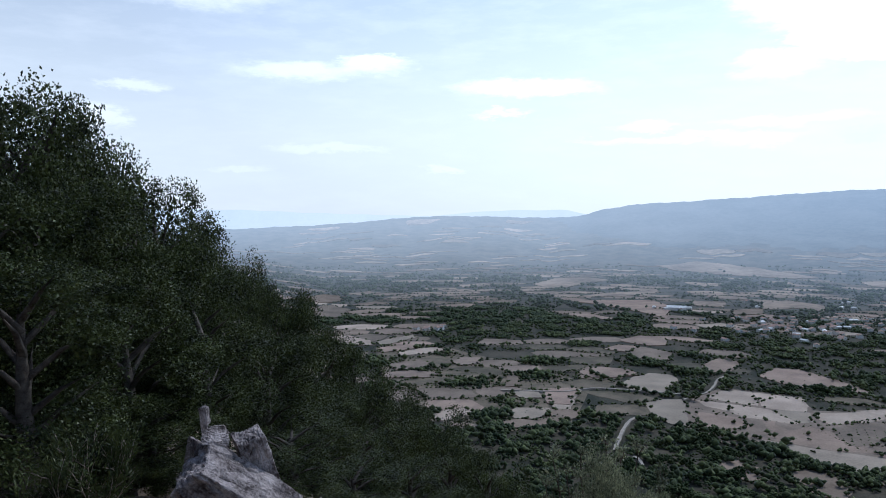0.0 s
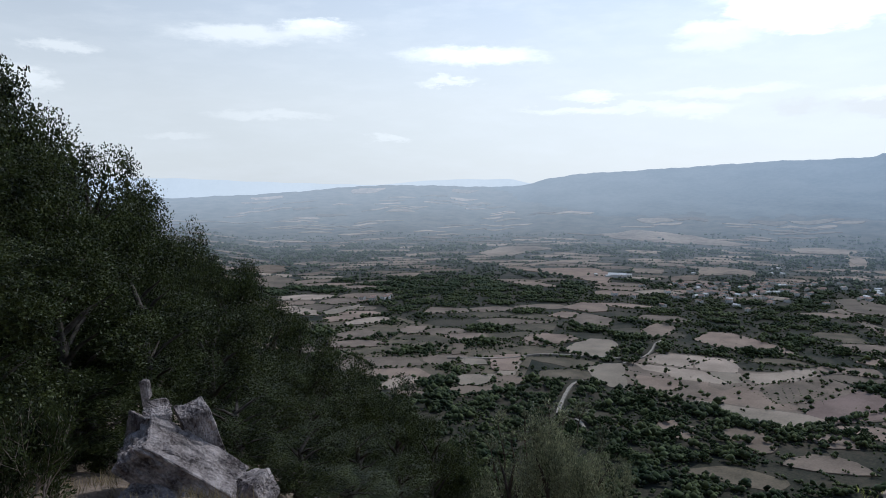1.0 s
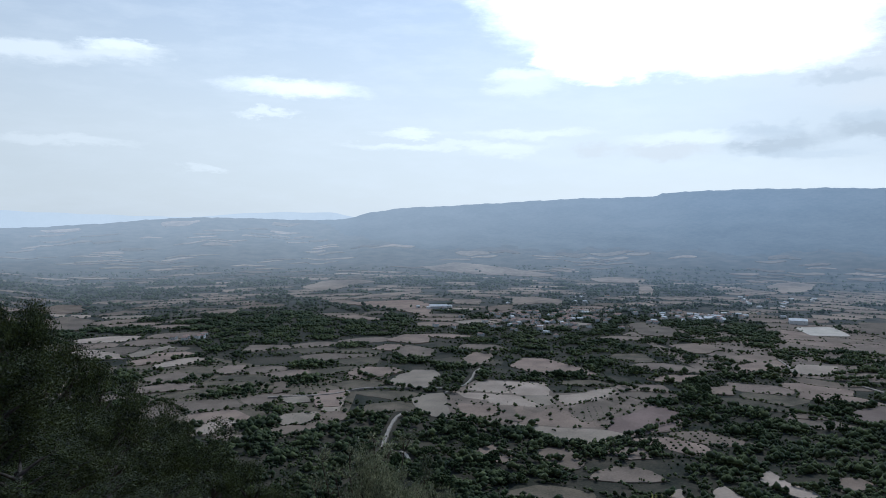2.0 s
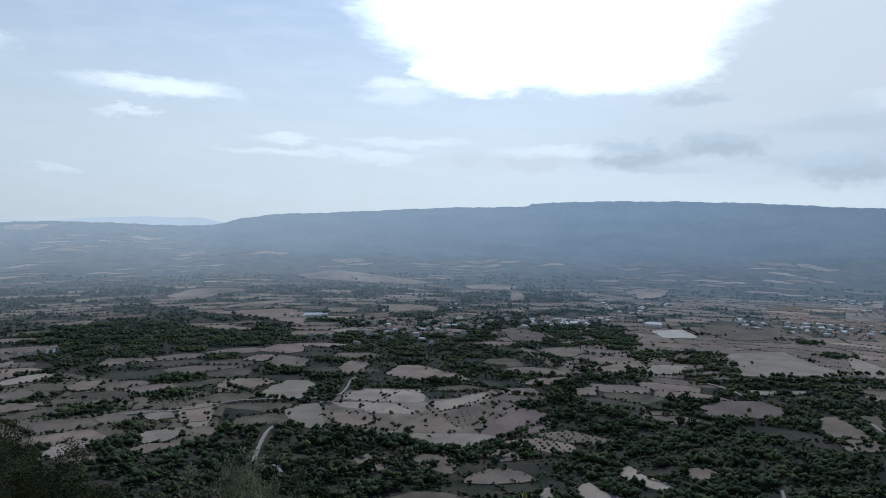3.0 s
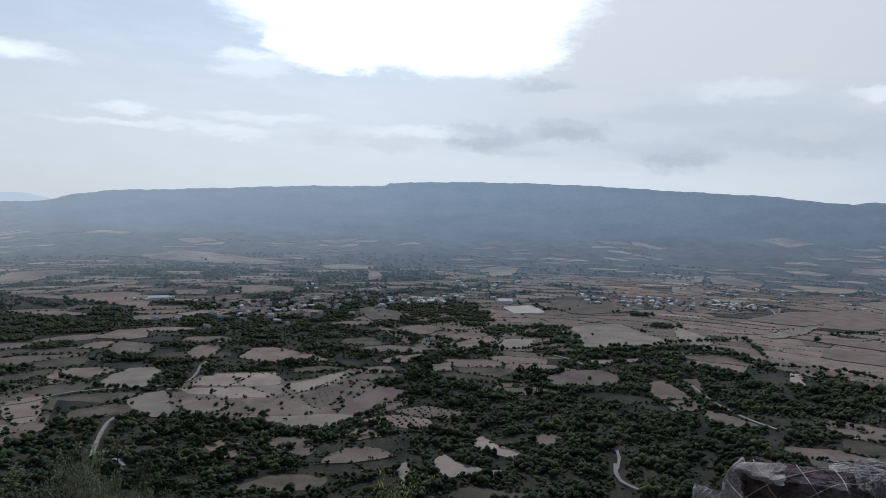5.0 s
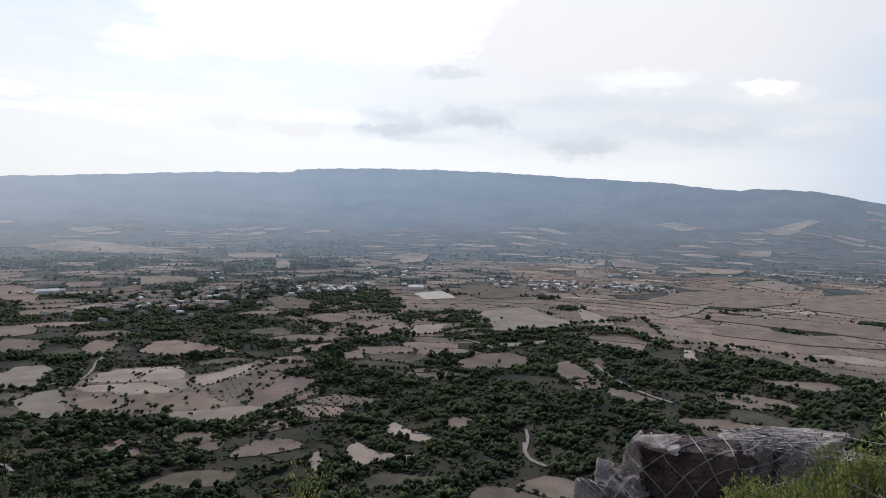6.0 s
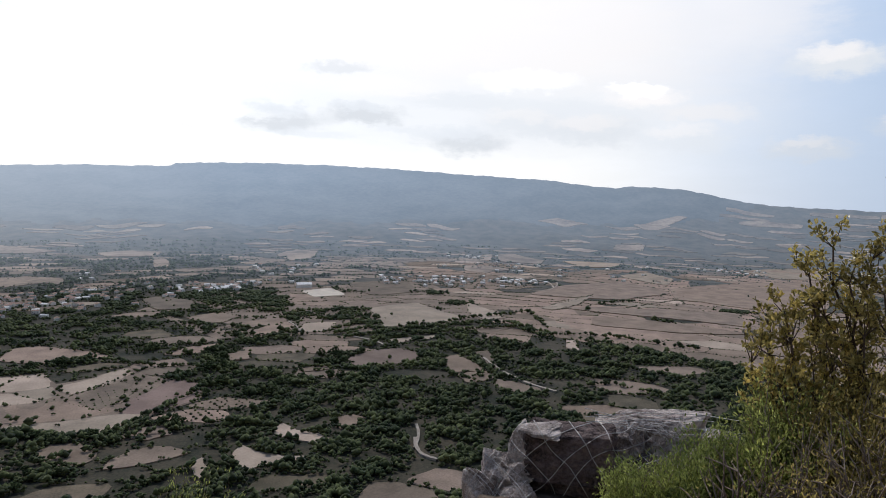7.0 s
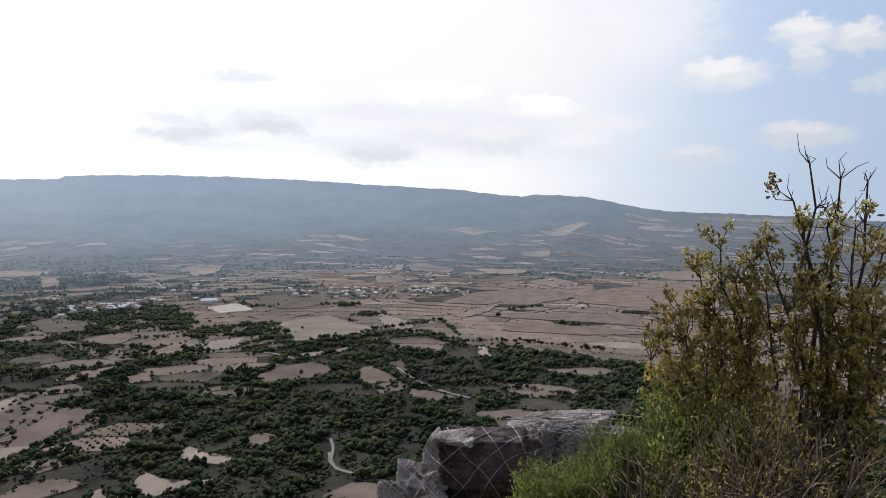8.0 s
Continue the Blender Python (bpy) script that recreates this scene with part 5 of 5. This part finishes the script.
rock_at(15, -3.9, 6.3, -27.2, (0.3, 0.25, 0.2), (0, 0, 40), 8)

# ---- netted outcrop ----
OUTCROP = [
    rock_at(21, 71.7, 4.75, -20.9, (0.33, 0.20, 0.19), (0, -3, -72), 0, "dark square-edged split rock under a wire net", M_BASALT),
    rock_at(25, 70.4, 4.68, -19.1, (0.25, 0.17, 0.035), (0, -2, -70), 8, "thin pale crust of rock under a wire net", M_RUBBLE),
    rock_at(26, 70.9, 4.9, -23.4, (0.36, 0.24, 0.22), (0, 0, -72), 10, "dark broken rock under a wire net", M_BASALT),
    rock_at(23, 67.4, 4.85, -20.9, (0.08, 0.13, 0.22), (0, 10, -50), 10, "crumbling pale rock under a wire net", M_RUBBLE),
    rock_at(27, 66.2, 4.75, -22.7, (0.14, 0.18, 0.16), (0, 28, 30), 10, "crumbling pale rock under a wire net", M_RUBBLE),
    rock_at(28, 64.8, 4.65, -24.5, (0.17, 0.18, 0.15), (0, 28, 10), 9, "crumbling pale rock under a wire net", M_RUBBLE),
    rock_at(34, 65.0, 4.75, -22.6, (0.07, 0.08, 0.07), (0, 30, 20), 8, "small crumbling stone under a wire net", M_RUBBLE),
    rock_at(35, 67.6, 4.62, -23.0, (0.08, 0.09, 0.10), (0, 10, 50), 8, "small crumbling stone under a wire net", M_RUBBLE),
    rock_at(29, 67.2, 4.5, -25.0, (0.16, 0.14, 0.15), (0, 8, 70), 9, "crumbling pale rock under a wire net", M_RUBBLE),
    rock_at(24, 75.6, 5.15, -19.3, (0.20, 0.22, 0.19), (0, 0, 10), 10, "pale broken rock under a wire net", M_RUBBLE),
    rock_at(22, 79.4, 5.3, -18.9, (0.36, 0.28, 0.24), (0, -6, -60), 10, "pale lichened rock under a wire net", M_RUBBLE),
    rock_at(30, 82.4, 5.1, -19.6, (0.26, 0.24, 0.22), (0, 6, -30), 10, "pale broken rock under a wire net", M_RUBBLE),
    rock_at(33, 77.2, 5.0, -22.6, (0.34, 0.26, 0.24), (0, 0, -70), 10, "dark broken rock under a wire net", M_BASALT)]


def wire_net():
    """A rockfall net drawn tight over the outcrop, in diamonds."""
    from mathutils.bvhtree import BVHTree
    verts, polys = [], []
    for ob in OUTCROP:
        base = len(verts)
        verts += [ob.matrix_basis @ v.co for v in ob.data.vertices]
        polys += [[i + base for i in p.vertices] for p in ob.data.polygons]
    tree = BVHTree.FromPolygons(verts, polys)
    source = Vector(spot(72, 1.8, -9))

    def sheet(n_az, n_el, tension):
        az, el = np.linspace(58, 84, n_az), np.linspace(-38, -17.0, n_el)
        dist, ways = np.full((n_az, n_el), np.nan), {}
        for i, a in enumerate(az):
            for j, e in enumerate(el):
                bend = Vector((a * 0.2, e * 0.2, 2.0))
                way = (Vector(spot(a + 1.5 * noise.noise(bend), 5.0, e + 1.2 * noise.noise(bend + Vector((7, 3, 1))))) - source).normalized()
                hit = tree.ray_cast(source, way)
                ways[i, j] = way
                if hit[0] is not None:
                    dist[i, j] = hit[3]
        seen = ~np.isnan(dist)
        soft = np.where(seen, dist, np.nanmean(dist))
        for _ in range(tension):
            pad = np.pad(soft, 1, mode="edge")
            mean = (pad[:-2, 1:-1] + pad[2:, 1:-1] + pad[1:-1, :-2] + pad[1:-1, 2:]) / 4
            soft = np.where(seen, np.minimum(mean, dist), mean)
        near = seen.copy()
        for _ in range(1):
            pad = np.pad(near, 1)
            near = pad[1:-1, 1:-1] | pad[:-2, 1:-1] | pad[2:, 1:-1] | pad[1:-1, :-2] | pad[1:-1, 2:]
        return {k: source + w * (soft[k] - 0.012) for k, w in ways.items()}, near, seen

    thing = tagged(new("rockfall_net"), "grey wire rope net stretched over the rocks", "net")
    n_az, n_el = 101, 81
    place, _, near = sheet(n_az, n_el, 10)
    step = 12
    for slope in (1, -1):
        for start in range(-n_el, n_az + n_el, step):
            run = []
            for j in range(n_el):
                i = start + slope * j
                if 0 <= i < n_az and near[i, j] and not (run and (place[i, j] - run[-1]).length > 0.22):
                    run.append(place[i, j])
                else:
                    if len(run) > 3:
                        part("cord", mesh_from("cord", *join_tubes([tube(run, [0.0032] * len(run), 5)]), M_CORD, True), thing)
                    run = []
            if len(run) > 3:
                part("cord", mesh_from("cord", *join_tubes([tube(run, [0.0032] * len(run), 5)]), M_CORD, True), thing)
    # slack wire ends heaped along the top of the rocks
    rng = np.random.default_rng(83)
    for _ in range(18):
        a0, a1 = rng.uniform(72.5, 78), rng.uniform(77, 86)
        p, q = spot(a0, rng.uniform(4.85, 5.2), rng.uniform(-18.6, -17.0)), spot(a1, rng.uniform(4.9, 5.3), rng.uniform(-19.0, -16.4))
        mid = (p + q) / 2 + Vector((*rng.normal(0, 0.05, 2), rng.uniform(-0.06, 0.07)))
        line = [p * (1 - t) ** 2 + mid * 2 * t * (1 - t) + q * t * t + Vector(rng.normal(0, 0.006, 3)) for t in np.linspace(0, 1, 10)]
        part("cord", mesh_from("cord", *join_tubes([tube(line, [0.0027] * 10, 5)]), M_CORD, True), thing)
    fine, wires = sheet(121, 97, 4), []
    for slope in (1, -1):
        for start in range(-97, 121 + 97, 5):
            run = []
            for j in range(0, 97, 1):
                i = start + slope * j
                if 0 <= i < 121 and fine[2][i, j] and (i < 48 or i > 84) and not (run and (fine[0][i, j] - run[-1]).length > 0.12):
                    run.append(fine[0][i, j])
                else:
                    if len(run) > 3:
                        wires.append(tube(run, [0.0018] * len(run), 3))
                    run = []
            if len(run) > 3:
                wires.append(tube(run, [0.0018] * len(run), 3))
    tagged(part("wire_mesh", mesh_from("wire_mesh", *join_tubes(wires), M_CORD), thing, "fine twisted wire mesh"), kind="stuff")


wire_net()

# ---- shrubs ----
shrub(57, -28.5, 5.2, -16.5, 0.4, M_OAK, 0.04, 8, "dark green shrub at the foot of the oaks", 7)
shrub(32, 40.5, 5.6, -22.5, 0.35, M_MYRTLE, 0.03, 6, "small green shrub below the ledge", 5)
shrub(41, 78.0, 3.3, -21.5, 0.27, M_MYRTLE, 0.021, 20, "low bright green bush beside the netted rocks", 8)
shrub(55, 81.6, 3.4, -20.5, 0.27, M_MYRTLE, 0.021, 20, "low bright green bush beside the netted rocks", 8)
shrub(42, 84.6, 3.4, -18.2, 0.30, M_MYRTLE, 0.021, 18, "bright green bush on the ledge", 9)
shrub(43, 88.5, 3.5, -14.0, 0.36, M_MYRTLE, 0.022, 16, "olive green bush with dry twigs", 9)
shrub(49, 94.0, 3.5, -13.0, 0.36, M_SHRUB, 0.022, 16, "olive green bush with dry twigs", 9)
shrub(46, 88, 3.0, -19, 0.5, M_SHRUB, 0.02, 2, "dry twiggy brown bush on the ledge", 12, 3, 0.7, 0.6)
shrub(48, 96, 3.1, -15, 0.5, M_SHRUB, 0.022, 5, "dry twiggy brown bush on the ledge", 12, 3, 0.7, 0.4)
shrub(51, 91, 3.3, -15.0, 0.34, M_SHRUB, 0.02, 0, "bare grey dead twigs of a withered bush", 5, 3, 0.6, name="dead_bush")
shrub(52, 97, 3.4, -12.0, 0.34, M_SHRUB, 0.02, 0, "bare grey dead twigs of a withered bush", 5, 3, 0.6, name="dead_bush")
shrub(50, 81, 3.0, -24, 0.4, M_SHRUB, 0.02, 2, "dry twiggy brown bush on the ledge", 10, 3, 0.7, 0.6)


def tufted_shrub(seed, foot_az, dist, reaches, label, leaf_mat=M_SHRUB):
    """Long bowed stems that end in tufts of blunt leaves; reaches: azimuth, elevation and distance of each stem's end, share of it left bare."""
    rng = np.random.default_rng(seed)
    base = spot(foot_az, dist)
    thing = tagged(new("tall_shrub"), label, "shrub")
    thing.matrix_basis = Matrix.Translation(base)
    at, along = [], []
    for az, el, d, bare in reaches:
        end = spot(az, d, el) - base
        start = Vector(rng.normal(0, 0.07, 3))
        start.z = -0.06
        bow = Vector((start.x * 0.4 + end.x * 0.42, start.y * 0.4 + end.y * 0.42, end.z * 0.42)) + Vector(rng.normal(0, 0.06, 3))
        n = 12
        line = []
        for i in range(n + 1):
            t = i / n
            p = start * (1 - t) ** 2 + bow * 2 * t * (1 - t) + end * t * t
            line.append(p + Vector(rng.normal(0, 0.014, 3)))
        thick = 0.012 + 0.009 * end.length / 2
        tubes = [tube(line, [thick * (1 - 0.85 * i / n) + 0.0012 for i in range(n + 1)], 5)]
        for i in range(4, n + 1):
            for _ in range(5):
                t = i / n
                way = (line[i] - line[i - 1]).normalized()
                side = (way * 0.55 + Vector(rng.normal(0, 0.55, 3)) + Vector((0, 0, 0.25))).normalized()
                ln = rng.uniform(0.07, 0.25) * (1.15 - 0.45 * t)
                mid = line[i] + side * ln * 0.5 + Vector(rng.normal(0, 0.012, 3))
                tip = line[i] + (side + Vector((0, 0, 0.3))).normalized() * ln
                tubes.append(tube([line[i], mid, tip], (0.0035, 0.0026, 0.0014), 4))
                if t > 1 - bare or rng.random() < 0.1:
                    continue
                lead = (tip - mid).normalized()
                for k in range(20):
                    at.append(tip - lead * rng.uniform(0, 0.035) + Vector(rng.normal(0, 0.015, 3)))
                    along.append(lead)
                for k in range(2):
                    at.append(mid + (tip - mid) * rng.random() + Vector(rng.normal(0, 0.006, 3)))
                    along.append(lead)
        v, f = join_tubes(tubes)
        part("stem", mesh_from("stem", v, f, M_STEM, True), thing)
    at, along = np.array([tuple(p) for p in at]), np.array([tuple(p) for p in along])
    v, f = blunt_leaves(rng, at, 0.030, 0.016, 0.1, along * 0.35)
    part("foliage", mesh_from("foliage", v, f, leaf_mat), thing)
    return thing


tufted_shrub(61, 98.5, 3.9, (
    (95.5, 0.6, 3.9, 0.0), (96.4, 3.6, 4.0, 0.3), (98.2, 2.6, 4.0, 0.35), (99.6, 2.0, 4.0, 0.3), (96.7, -4.5, 3.8, 0.0), (99.2, -1.5, 3.8, 0.0),
    (101, -3, 3.8, 0.0), (98.6, -7.5, 3.9, 0.0), (100.2, -10, 3.9, 0.0), (97.5, -1.0, 4.1, 0.0), (100.5, -7, 3.7, 0.0), (94.2, -3.0, 3.8, 0.0), (95.4, -6.6, 3.7, 0.0), (102, -9, 3.7, 0.0)), "tall evergreen shrub with leaf tufts and bare twig ends")
tufted_shrub(62, 95.5, 3.9, (
    (90.2, -3.2, 3.9, 0.0), (92.4, -3.6, 4.0, 0.0), (88.6, -5.4, 3.9, 0.0), (93.6, -6.5, 3.8, 0.0), (90.6, -8, 3.8, 0.0), (91.6, -5.4, 3.8, 0.0), (89.4, -7.2, 3.9, 0.0), (92.6, -9.6, 3.7, 0.0)), "leggy evergreen shrub with leaf tufts")
tufted_shrub(63, 92.0, 3.8, (
    (86.4, -9.6, 3.8, 0.0), (85.2, -12.5, 3.7, 0.0), (88.2, -10.5, 3.8, 0.0), (91.0, -11, 3.7, 0.0), (87.2, -8.4, 3.8, 0.0), (89.6, -12.2, 3.6, 0.0), (87.5, -13.5, 3.6, 0.0)), "leggy evergreen shrub with leaf tufts")
tufted_shrub(64, 14.5, 6.0, (
    (14.6, -18.9, 6.0, 0.0), (12.5, -19.6, 6.1, 0.0), (17.2, -19.6, 6.0, 0.0), (10.2, -20.6, 6.1, 0.0), (19.2, -21.2, 6.0, 0.0), (15.6, -20.2, 5.8, 0.0),
    (13.4, -21.5, 5.8, 0.0), (18.4, -22.5, 5.9, 0.0), (9.6, -22.3, 6.0, 0.0), (11.6, -22.0, 5.9, 0.0), (16.6, -22.2, 5.8, 0.0)), "grey-green shrub rising from below the ledge", M_GREY)


def dry_grass():
    """Straw-coloured tufts on the bare ledge by the boulders."""
    rng = np.random.default_rng(71)
    at, along = [], []
    for _ in range(260):
        p = spot(rng.uniform(-36, -8), rng.uniform(4.6, 8.2))
        for _ in range(14):
            at.append(p + Vector((*rng.normal(0, 0.05, 2), -0.02)))
            along.append((*rng.normal(0, 0.35, 2), 1.0))
    v, f = leaves(rng, np.array([tuple(q) for q in at]), 0.17, 0.006, 0.0, np.array(along) * 2.5)
    tagged(new("dry_grass", mesh_from("dry_grass", v, f, M_STRAW)), "dry straw-coloured grass tufts on the ledge", "grass", kind="stuff")


dry_grass()
